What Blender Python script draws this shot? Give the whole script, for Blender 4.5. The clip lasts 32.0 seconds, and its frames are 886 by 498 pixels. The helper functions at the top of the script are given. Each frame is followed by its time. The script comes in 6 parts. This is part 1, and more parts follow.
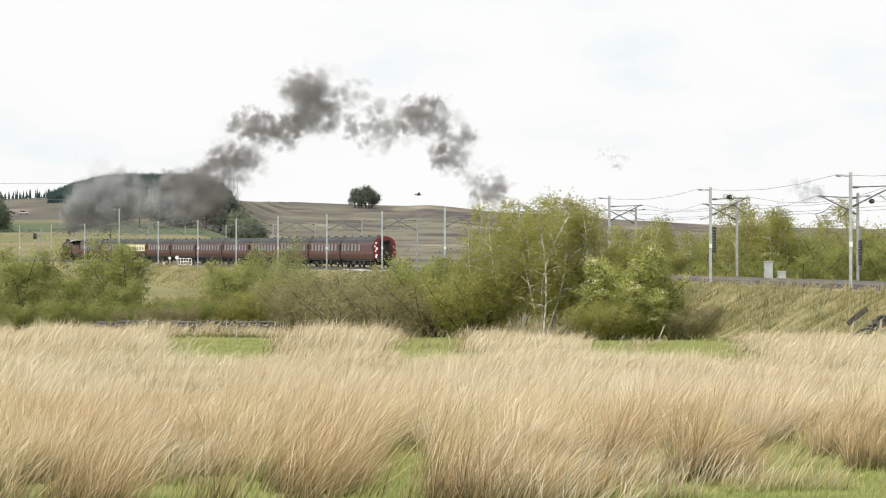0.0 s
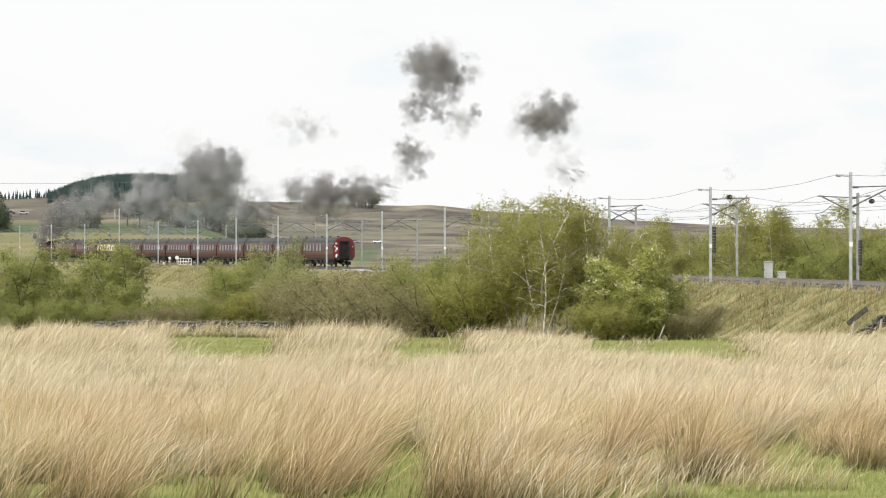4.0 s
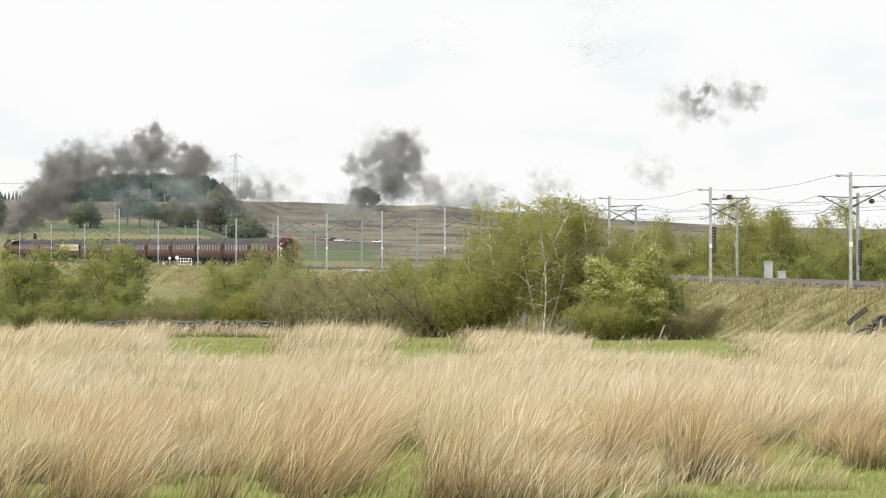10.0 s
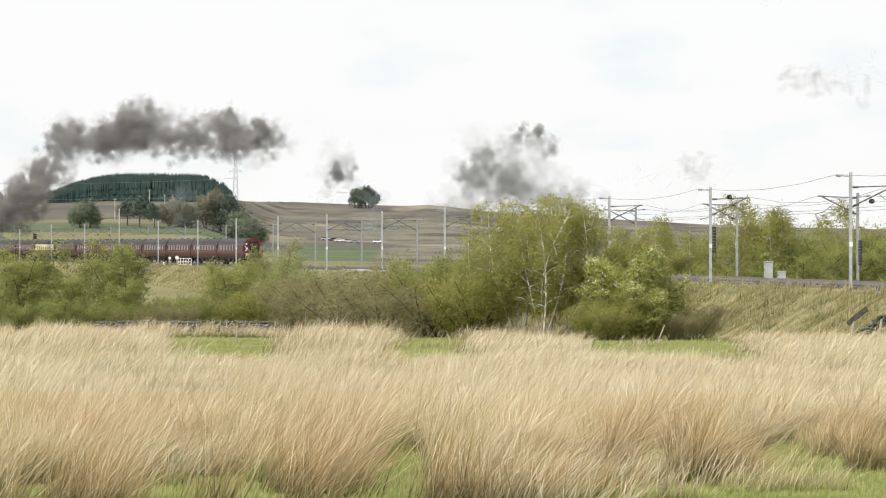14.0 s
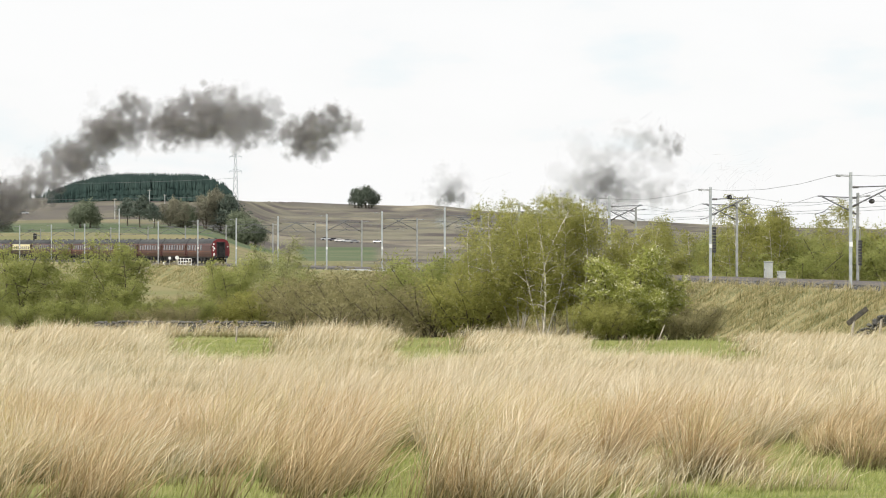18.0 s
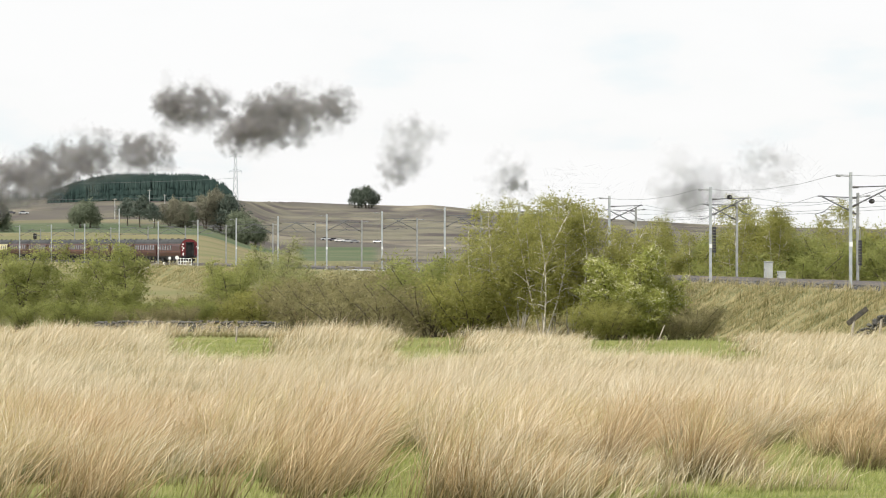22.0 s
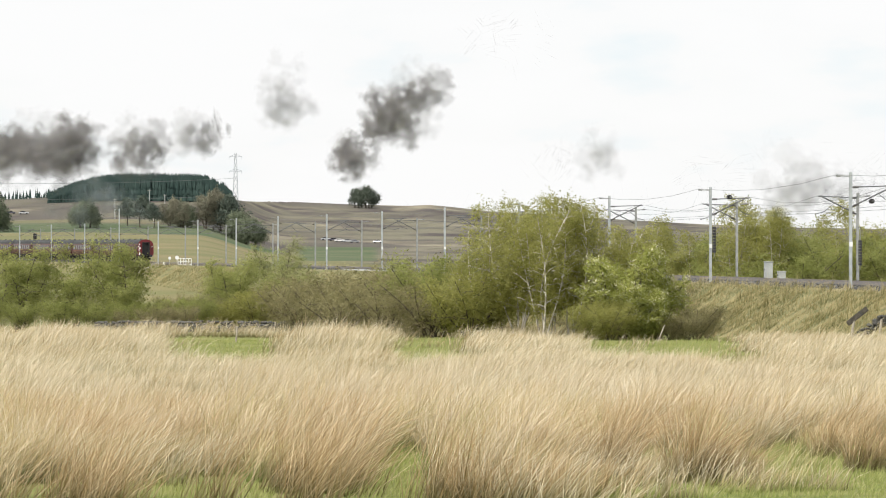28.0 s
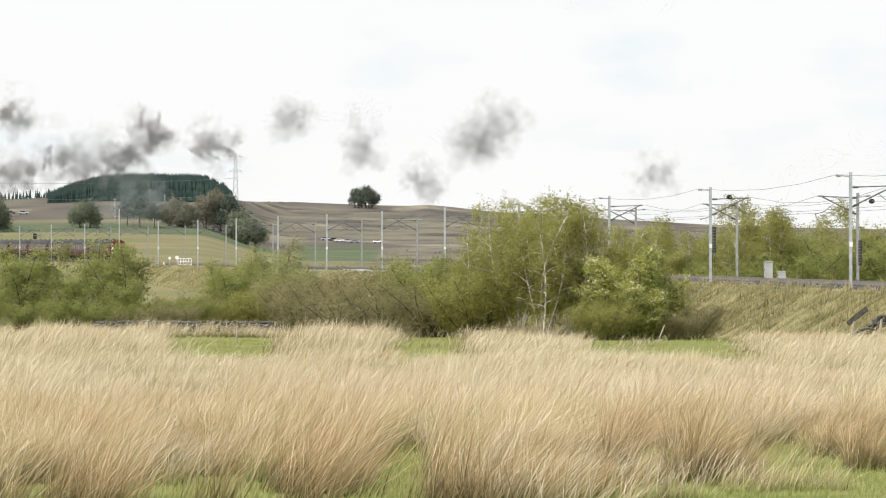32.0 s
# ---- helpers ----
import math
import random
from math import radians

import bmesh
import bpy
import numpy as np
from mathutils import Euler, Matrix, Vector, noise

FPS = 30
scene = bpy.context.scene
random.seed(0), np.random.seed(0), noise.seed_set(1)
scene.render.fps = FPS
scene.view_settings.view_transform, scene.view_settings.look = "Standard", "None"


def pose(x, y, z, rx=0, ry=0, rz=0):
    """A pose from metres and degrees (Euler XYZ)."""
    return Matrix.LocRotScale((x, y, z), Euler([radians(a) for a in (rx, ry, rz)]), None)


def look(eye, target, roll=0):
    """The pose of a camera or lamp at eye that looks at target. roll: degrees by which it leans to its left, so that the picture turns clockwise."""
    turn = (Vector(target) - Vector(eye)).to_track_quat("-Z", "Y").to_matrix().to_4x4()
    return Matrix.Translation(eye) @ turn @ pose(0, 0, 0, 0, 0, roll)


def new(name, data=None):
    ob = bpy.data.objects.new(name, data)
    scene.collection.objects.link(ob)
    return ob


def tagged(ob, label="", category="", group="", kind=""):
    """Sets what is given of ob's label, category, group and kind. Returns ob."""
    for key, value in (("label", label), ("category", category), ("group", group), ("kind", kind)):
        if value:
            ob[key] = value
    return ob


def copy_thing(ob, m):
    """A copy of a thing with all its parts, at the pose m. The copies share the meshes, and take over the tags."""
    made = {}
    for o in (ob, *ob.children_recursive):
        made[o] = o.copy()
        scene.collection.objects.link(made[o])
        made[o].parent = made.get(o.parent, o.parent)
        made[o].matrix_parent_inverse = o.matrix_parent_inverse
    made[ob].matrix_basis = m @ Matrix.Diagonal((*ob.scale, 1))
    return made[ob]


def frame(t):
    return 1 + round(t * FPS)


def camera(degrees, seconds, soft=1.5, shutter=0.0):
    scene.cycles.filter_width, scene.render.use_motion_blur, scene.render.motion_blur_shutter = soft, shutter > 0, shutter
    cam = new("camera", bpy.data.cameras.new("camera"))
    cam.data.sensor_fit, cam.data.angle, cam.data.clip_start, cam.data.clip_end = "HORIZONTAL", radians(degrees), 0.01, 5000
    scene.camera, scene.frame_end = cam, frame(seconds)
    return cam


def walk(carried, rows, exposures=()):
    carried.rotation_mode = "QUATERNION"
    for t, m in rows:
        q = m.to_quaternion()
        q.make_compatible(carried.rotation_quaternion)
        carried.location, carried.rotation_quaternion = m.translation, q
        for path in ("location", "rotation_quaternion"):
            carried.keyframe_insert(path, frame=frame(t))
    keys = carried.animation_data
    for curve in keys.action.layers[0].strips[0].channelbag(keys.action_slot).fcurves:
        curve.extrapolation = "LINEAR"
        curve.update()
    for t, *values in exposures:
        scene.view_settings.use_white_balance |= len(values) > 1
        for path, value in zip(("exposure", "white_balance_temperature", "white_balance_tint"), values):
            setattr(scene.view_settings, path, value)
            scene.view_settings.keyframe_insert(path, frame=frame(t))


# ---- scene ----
# Overgrown rushy field, railway embankment with a steam train climbing away, moorland behind.
# x: to the right, y: away from the tripod, z: up; the ground under the tripod is near z = 0.
cam = camera(15.2, 32.0, soft=1.05)
EYE = Vector((0, 0, 2.0))
walk(cam, [(0.0, pose(0, 0, 2.0, 90.43, 0, 0)), (32.0, pose(0, 0, 2.0, 90.43, 0, 0))],
     exposures=[(0.0, 0.0), (32.0, 0.0)])

# ---- light: thin bright overcast, hazy high sun from behind the left shoulder ----
world = bpy.data.worlds.new("sky")
scene.world = world
world.use_nodes = True
wn, wl = world.node_tree.nodes, world.node_tree.links
wn.clear()
w_out = wn.new("ShaderNodeOutputWorld")
w_bg = wn.new("ShaderNodeBackground")
w_sky = wn.new("ShaderNodeTexSky")
w_sky.sky_type = "NISHITA"
w_sky.sun_disc = False
w_sky.sun_elevation, w_sky.sun_rotation = radians(48), radians(215)
w_co = wn.new("ShaderNodeTexCoord")
w_map = wn.new("ShaderNodeMapping")
w_map.inputs["Scale"].default_value = (9.0, 9.0, 26.0)
w_noise = wn.new("ShaderNodeTexNoise")
w_noise.inputs["Scale"].default_value = 1.3
w_noise.inputs["Detail"].default_value = 5.0
w_ramp = wn.new("ShaderNodeValToRGB")
w_ramp.color_ramp.elements[0].position, w_ramp.color_ramp.elements[0].color = 0.30, (0.90, 0.90, 0.90, 1)
w_ramp.color_ramp.elements[1].position, w_ramp.color_ramp.elements[1].color = 0.55, (0.97, 0.97, 0.97, 1)
w_mix = wn.new("ShaderNodeMixRGB")
w_veil = wn.new("ShaderNodeMixRGB")
w_veil.inputs["Color1"].default_value, w_veil.inputs["Color2"].default_value = (8.4, 9.45, 9.9, 1), (9.95, 9.95, 9.95, 1)
w_thin = wn.new("ShaderNodeMapRange")
w_thin.inputs["From Min"].default_value, w_thin.inputs["From Max"].default_value = 0.28, 0.45
wl.new(w_noise.outputs["Fac"], w_thin.inputs["Value"])
wl.new(w_thin.outputs["Result"], w_veil.inputs["Fac"])
wl.new(w_veil.outputs["Color"], w_mix.inputs["Color2"])
wl.new(w_co.outputs["Generated"], w_map.inputs["Vector"])
wl.new(w_map.outputs["Vector"], w_noise.inputs["Vector"])
wl.new(w_noise.outputs["Fac"], w_ramp.inputs["Fac"])
wl.new(w_ramp.outputs["Color"], w_mix.inputs["Fac"])
wl.new(w_sky.outputs["Color"], w_mix.inputs["Color1"])
wl.new(w_mix.outputs["Color"], w_bg.inputs["Color"])
w_bg.inputs["Strength"].default_value = 0.10
wl.new(w_bg.outputs["Background"], w_out.inputs["Surface"])

sun_data = bpy.data.lights.new("sun", "SUN")
sun_data.energy, sun_data.angle, sun_data.color = 4.5, radians(8), (1.0, 0.95, 0.87)
sun = new("sun", sun_data)
sun.matrix_world = look((-60, -85, 115), (0, 0, 0))


# ---- materials ----
def nodes_of(name):
    m = bpy.data.materials.new(name)
    m.use_nodes = True
    n, l = m.node_tree.nodes, m.node_tree.links
    return m, n, l, n["Principled BSDF"]


def surface(name, a, b, scale=4.0, rough=0.8, bump=0.15, metal=0.0, detail=6.0, island=0.0, fine=9.0, lowc=0.35, highc=0.65, translucent=0.0, spec=0.3):
    """Two colours mixed by noise at two scales, with bump; island: brightness change from piece to piece."""
    m, n, l, p = nodes_of(name)
    co = n.new("ShaderNodeTexCoord")
    t1, t2 = n.new("ShaderNodeTexNoise"), n.new("ShaderNodeTexNoise")
    t1.inputs["Scale"].default_value, t1.inputs["Detail"].default_value = scale, detail
    t2.inputs["Scale"].default_value, t2.inputs["Detail"].default_value = scale * fine, 3.0
    l.new(co.outputs["Object"], t1.inputs["Vector"])
    l.new(co.outputs["Object"], t2.inputs["Vector"])
    r = n.new("ShaderNodeMapRange")
    r.inputs["From Min"].default_value, r.inputs["From Max"].default_value = lowc, highc
    add = n.new("ShaderNodeMath")
    add.operation = "ADD"
    half = n.new("ShaderNodeMath")
    half.operation = "MULTIPLY_ADD"
    half.inputs[1].default_value, half.inputs[2].default_value = 0.5, -0.25
    l.new(t2.outputs["Fac"], half.inputs[0])
    l.new(t1.outputs["Fac"], add.inputs[0])
    l.new(half.outputs[0], add.inputs[1])
    l.new(add.outputs[0], r.inputs["Value"])
    mix = n.new("ShaderNodeMixRGB")
    mix.inputs["Color1"].default_value, mix.inputs["Color2"].default_value = (*a, 1), (*b, 1)
    l.new(r.outputs["Result"], mix.inputs["Fac"])
    last = mix.outputs["Color"]
    if island:
        g = n.new("ShaderNodeNewGeometry")
        h = n.new("ShaderNodeHueSaturation")
        v = n.new("ShaderNodeMapRange")
        v.inputs["To Min"].default_value, v.inputs["To Max"].default_value = 1 - island, 1 + island
        l.new(g.outputs["Random Per Island"], v.inputs["Value"])
        l.new(v.outputs["Result"], h.inputs["Value"])
        l.new(last, h.inputs["Color"])
        last = h.outputs["Color"]
    l.new(last, p.inputs["Base Color"])
    p.inputs["Roughness"].default_value, p.inputs["Metallic"].default_value = rough, metal
    p.inputs["Specular IOR Level"].default_value = spec
    if bump:
        bp = n.new("ShaderNodeBump")
        bp.inputs["Strength"].default_value = bump
        bp.inputs["Distance"].default_value = 0.05
        l.new(add.outputs[0], bp.inputs["Height"])
        l.new(bp.outputs["Normal"], p.inputs["Normal"])
    if translucent:
        tr, ms = n.new("ShaderNodeBsdfTranslucent"), n.new("ShaderNodeMixShader")
        ms.inputs["Fac"].default_value = translucent
        l.new(last, tr.inputs["Color"])
        l.new(p.outputs["BSDF"], ms.inputs[1])
        l.new(tr.outputs["BSDF"], ms.inputs[2])
        l.new(ms.outputs["Shader"], n["Material Output"].inputs["Surface"])
    return m


def blade_material(name, base, tip, pale):
    """Grass: base to tip along the blade by its UV, greenish bases darkened for contrast; blade to blade by island,
    drifts of colour over metres.
    """
    m, n, l, p = nodes_of(name)
    uv = n.new("ShaderNodeUVMap")
    sep = n.new("ShaderNodeSeparateXYZ")
    l.new(uv.outputs["UV"], sep.inputs[0])
    co = n.new("ShaderNodeTexCoord")
    t = n.new("ShaderNodeTexNoise")
    t.inputs["Scale"].default_value, t.inputs["Detail"].default_value = 0.16, 5.0
    l.new(co.outputs["Object"], t.inputs["Vector"])
    g = n.new("ShaderNodeNewGeometry")
    ad = n.new("ShaderNodeMath")
    ad.operation = "ADD"
    ra = n.new("ShaderNodeMapRange")
    ra.inputs["To Min"].default_value, ra.inputs["To Max"].default_value = -0.55, 0.5
    l.new(g.outputs["Random Per Island"], ra.inputs["Value"])
    l.new(t.outputs["Fac"], ad.inputs[0])
    l.new(ra.outputs["Result"], ad.inputs[1])
    rm = n.new("ShaderNodeMapRange")
    rm.inputs["From Min"].default_value, rm.inputs["From Max"].default_value = 0.2, 0.8
    l.new(ad.outputs[0], rm.inputs["Value"])
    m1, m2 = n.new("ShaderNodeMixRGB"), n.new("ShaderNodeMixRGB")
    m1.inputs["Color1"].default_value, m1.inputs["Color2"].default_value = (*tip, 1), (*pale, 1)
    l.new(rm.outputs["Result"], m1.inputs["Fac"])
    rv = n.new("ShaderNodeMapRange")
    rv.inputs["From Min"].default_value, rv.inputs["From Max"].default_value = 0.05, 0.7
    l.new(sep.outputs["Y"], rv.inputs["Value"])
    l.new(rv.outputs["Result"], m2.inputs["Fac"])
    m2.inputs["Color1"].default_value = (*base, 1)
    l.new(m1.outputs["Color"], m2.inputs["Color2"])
    l.new(m2.outputs["Color"], p.inputs["Base Color"])
    p.inputs["Roughness"].default_value = 0.6
    p.inputs["Specular IOR Level"].default_value = 0.25
    tr, ms = n.new("ShaderNodeBsdfTranslucent"), n.new("ShaderNodeMixShader")
    ms.inputs["Fac"].default_value = 0.3
    l.new(m2.outputs["Color"], tr.inputs["Color"])
    l.new(p.outputs["BSDF"], ms.inputs[1])
    l.new(tr.outputs["BSDF"], ms.inputs[2])
    l.new(ms.outputs["Shader"], n["Material Output"].inputs["Surface"])
    return m


def ground_material():
    """Short turf near by, heather, bent grass and pasture on the hill; the covers come from three weights on the sheet."""
    m, n, l, p = nodes_of("ground_cover")
    co = n.new("ShaderNodeTexCoord")

    def noise_at(scale, stretch, detail=7.0):
        mp, t = n.new("ShaderNodeMapping"), n.new("ShaderNodeTexNoise")
        mp.inputs["Scale"].default_value = stretch
        t.inputs["Scale"].default_value, t.inputs["Detail"].default_value = scale, detail
        l.new(co.outputs["Object"], mp.inputs["Vector"])
        l.new(mp.outputs["Vector"], t.inputs["Vector"])
        return t.outputs["Fac"]

    def blend(fac, a, b, lo=0.38, hi=0.62):
        r, mx = n.new("ShaderNodeMapRange"), n.new("ShaderNodeMixRGB")
        r.inputs["From Min"].default_value, r.inputs["From Max"].default_value = lo, hi
        l.new(fac, r.inputs["Value"])
        l.new(r.outputs["Result"], mx.inputs["Fac"])
        for i, c in ((1, a), (2, b)):
            if isinstance(c, tuple):
                mx.inputs[i].default_value = (*c, 1)
            else:
                l.new(c, mx.inputs[i])
        return mx.outputs["Color"]

    near = blend(noise_at(0.9, (1, 1, 1)), (0.13, 0.165, 0.045), (0.23, 0.235, 0.09))
    near = blend(noise_at(14.0, (1, 1, 1)), near, (0.26, 0.22, 0.10), 0.5, 0.75)
    # moor tones chosen greyer, so the colour itself carries the hill's haze
    moor = blend(noise_at(0.012, (1, 0.5, 1)), (0.105, 0.095, 0.085), (0.175, 0.165, 0.12), 0.40, 0.60)
    moor = blend(noise_at(0.035, (0.8, 0.4, 1)), moor, (0.075, 0.064, 0.064), 0.46, 0.64)
    moor = blend(noise_at(0.03, (0.7, 0.28, 1)), moor, (0.25, 0.225, 0.165), 0.56, 0.70)
    moor = blend(noise_at(0.25, (0.7, 0.3, 1)), moor, (0.12, 0.115, 0.075), 0.5, 0.8)
    past = blend(noise_at(0.03, (1, 1, 1)), (0.072, 0.105, 0.055), (0.115, 0.13, 0.075))
    bent = blend(noise_at(0.04, (0.5, 1, 1)), (0.22, 0.185, 0.105), (0.15, 0.155, 0.075))

    def weight(name):
        at = n.new("ShaderNodeAttribute")
        at.attribute_name = name
        return at.outputs["Fac"]

    c = blend(weight("moor"), near, moor, 0.0, 1.0)
    c = blend(weight("bent"), c, bent, 0.0, 1.0)
    c = blend(weight("pasture"), c, past, 0.0, 1.0)
    l.new(c, p.inputs["Base Color"])
    p.inputs["Roughness"].default_value = 0.95
    p.inputs["Specular IOR Level"].default_value = 0.1
    bp = n.new("ShaderNodeBump")
    bp.inputs["Strength"].default_value, bp.inputs["Distance"].default_value = 0.6, 0.1
    l.new(noise_at(7.0, (1, 1, 1)), bp.inputs["Height"])
    l.new(bp.outputs["Normal"], p.inputs["Normal"])
    return m


M_GROUND = ground_material()
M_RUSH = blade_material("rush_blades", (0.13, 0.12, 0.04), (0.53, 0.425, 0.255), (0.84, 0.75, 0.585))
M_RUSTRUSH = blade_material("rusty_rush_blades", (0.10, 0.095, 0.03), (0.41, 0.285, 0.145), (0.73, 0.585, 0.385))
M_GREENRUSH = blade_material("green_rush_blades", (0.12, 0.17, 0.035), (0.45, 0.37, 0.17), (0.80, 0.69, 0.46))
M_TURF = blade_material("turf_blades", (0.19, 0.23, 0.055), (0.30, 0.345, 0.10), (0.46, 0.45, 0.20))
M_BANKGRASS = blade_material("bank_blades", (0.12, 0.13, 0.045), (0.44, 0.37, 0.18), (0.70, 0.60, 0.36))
M_BANK = surface("bank_turf", (0.10, 0.115, 0.045), (0.28, 0.24, 0.12), 0.7, 0.95, 0.8)
M_BALLAST = surface("ballast_stone", (0.03, 0.031, 0.032), (0.10, 0.103, 0.106), 1.6, 0.95, 0.9, spec=0.05)
M_CHIPS = surface("ballast_chips", (0.05, 0.051, 0.053), (0.15, 0.152, 0.155), 2.5, 0.95, 0.2, island=0.6, spec=0.05)
M_CONCRETE = surface("concrete", (0.42, 0.42, 0.40), (0.60, 0.60, 0.57), 1.5, 0.85, 0.2)
M_OLDSLEEPER = surface("dusty_sleeper", (0.13, 0.13, 0.125), (0.22, 0.22, 0.21), 1.5, 0.9, 0.3)
M_GALV = surface("galvanised_steel", (0.36, 0.39, 0.41), (0.52, 0.55, 0.57), 2.0, 0.5, 0.05, 0.35)
M_GALV_OLD = surface("weathered_steel", (0.26, 0.27, 0.27), (0.40, 0.41, 0.40), 2.0, 0.6, 0.05, 0.3)
M_DARKSTEEL = surface("dark_steel", (0.035, 0.036, 0.04), (0.075, 0.075, 0.08), 3.0, 0.5, 0.05, 0.4)
M_WIRE = surface("bronze_wire", (0.10, 0.11, 0.11), (0.16, 0.17, 0.17), 2.0, 0.5, 0.0, 0.4)
M_RAIL = surface("rail_steel", (0.075, 0.062, 0.055), (0.14, 0.12, 0.105), 4.0, 0.45, 0.05, 0.5)
M_MAROON = surface("maroon_paint", (0.040, 0.008, 0.008), (0.068, 0.013, 0.012), 0.8, 0.42, 0.02, 0.0, spec=0.35)
M_MAROON_END = surface("maroon_end_paint", (0.12, 0.013, 0.017), (0.16, 0.02, 0.023), 1.2, 0.4, 0.02, spec=0.5)
M_CREAM = surface("cream_paint", (0.66, 0.58, 0.32), (0.76, 0.68, 0.42), 1.0, 0.4, 0.02)
M_BROWN = surface("umber_paint", (0.035, 0.018, 0.012), (0.06, 0.03, 0.02), 1.0, 0.4, 0.02)
M_LINING = surface("waist_lining", (0.22, 0.07, 0.025), (0.28, 0.10, 0.035), 1.0, 0.4, 0.0)
M_ROOF = surface("grey_roof_paint", (0.045, 0.047, 0.05), (0.085, 0.088, 0.09), 0.9, 0.85, 0.1, spec=0.1)
M_BLACK = surface("sooty_black", (0.012, 0.012, 0.013), (0.035, 0.033, 0.032), 2.0, 0.6, 0.15)
M_GLASS = surface("dark_window_glass", (0.012, 0.013, 0.014), (0.03, 0.032, 0.033), 0.8, 0.1, 0.0, spec=0.4)
M_CURTAIN = surface("pale_blind", (0.17, 0.13, 0.105), (0.30, 0.25, 0.20), 2.0, 0.8, 0.0)
M_WHITE = surface("white_paint", (0.74, 0.75, 0.75), (0.85, 0.85, 0.84), 2.0, 0.5, 0.03)
M_PALEGREY = surface("pale_grey_paint", (0.34, 0.36, 0.36), (0.46, 0.47, 0.46), 1.2, 0.55, 0.05)
M_BRASS = surface("polished_steel", (0.6, 0.6, 0.58), (0.75, 0.74, 0.7), 2.0, 0.2, 0.0, 0.9)
M_STONE = surface("wall_stone", (0.045, 0.045, 0.042), (0.12, 0.118, 0.11), 3.0, 0.95, 0.6, island=0.35)
M_TIMBER = surface("weathered_timber", (0.26, 0.23, 0.19), (0.42, 0.38, 0.32), 6.0, 0.9, 0.4)
M_DARKTIMBER = surface("dark_timber", (0.045, 0.04, 0.035), (0.10, 0.09, 0.075), 6.0, 0.9, 0.4)
M_BIRCHBARK = surface("birch_bark", (0.26, 0.23, 0.19), (0.70, 0.66, 0.60), 2.2, 0.8, 0.3)
M_BARK = surface("dark_bark", (0.06, 0.05, 0.038), (0.13, 0.11, 0.085), 5.0, 0.95, 0.5)
M_BIRCH = surface("birch_leaf", (0.31, 0.31, 0.085), (0.44, 0.435, 0.15), 0.45, 0.6, 0.0, island=0.14, translucent=0.62)
M_WILLOW = surface("willow_leaf", (0.27, 0.30, 0.085), (0.40, 0.42, 0.15), 0.4, 0.6, 0.0, island=0.14, translucent=0.62)
M_OLIVE = surface("sallow_leaf", (0.26, 0.235, 0.11), (0.36, 0.33, 0.165), 0.4, 0.6, 0.0, island=0.12, translucent=0.45)
M_PALEWILLOW = surface("pale_willow_leaf", (0.27, 0.30, 0.11), (0.40, 0.42, 0.18), 0.4, 0.6, 0.0, island=0.14, translucent=0.55)
M_BLOSSOM = surface("cream_blossom", (0.62, 0.60, 0.36), (0.76, 0.74, 0.52), 2.0, 0.7, 0.0, island=0.15, translucent=0.3)
# the next two leaf colours are greyed and lightened for distance haze
M_FARPINE = surface("hazed_pine_needle", (0.10, 0.13, 0.105), (0.15, 0.185, 0.145), 0.2, 0.8, 0.0, island=0.12, translucent=0.3)
M_RIDGETREE = surface("hazed_beech_leaf", (0.10, 0.128, 0.098), (0.15, 0.178, 0.135), 0.2, 0.8, 0.0, island=0.12, translucent=0.3)
M_ARM = surface("dull_dark_steel", (0.10, 0.105, 0.11), (0.17, 0.175, 0.18), 2.0, 0.6, 0.05, 0.2)
M_ROWAN = surface("rowan_leaf", (0.31, 0.345, 0.075), (0.45, 0.465, 0.145), 1.6, 0.55, 0.0, island=0.2, translucent=0.5)
# aerial haze is mixed into these two leaf colours as well
M_FARTREE = surface("hazed_leaf", (0.17, 0.205, 0.135), (0.24, 0.275, 0.18), 0.2, 0.7, 0.0, island=0.15, translucent=0.4)
M_FARBROWN = surface("hazed_bud_leaf", (0.22, 0.215, 0.155), (0.30, 0.285, 0.205), 0.2, 0.8, 0.0, island=0.15, translucent=0.4)
# the bluish cast of distance is part of this needle colour
M_SPRUCE = surface("spruce_needle", (0.022, 0.038, 0.035), (0.036, 0.056, 0.05), 0.1, 0.95, 0.0, island=0.15, spec=0.05)


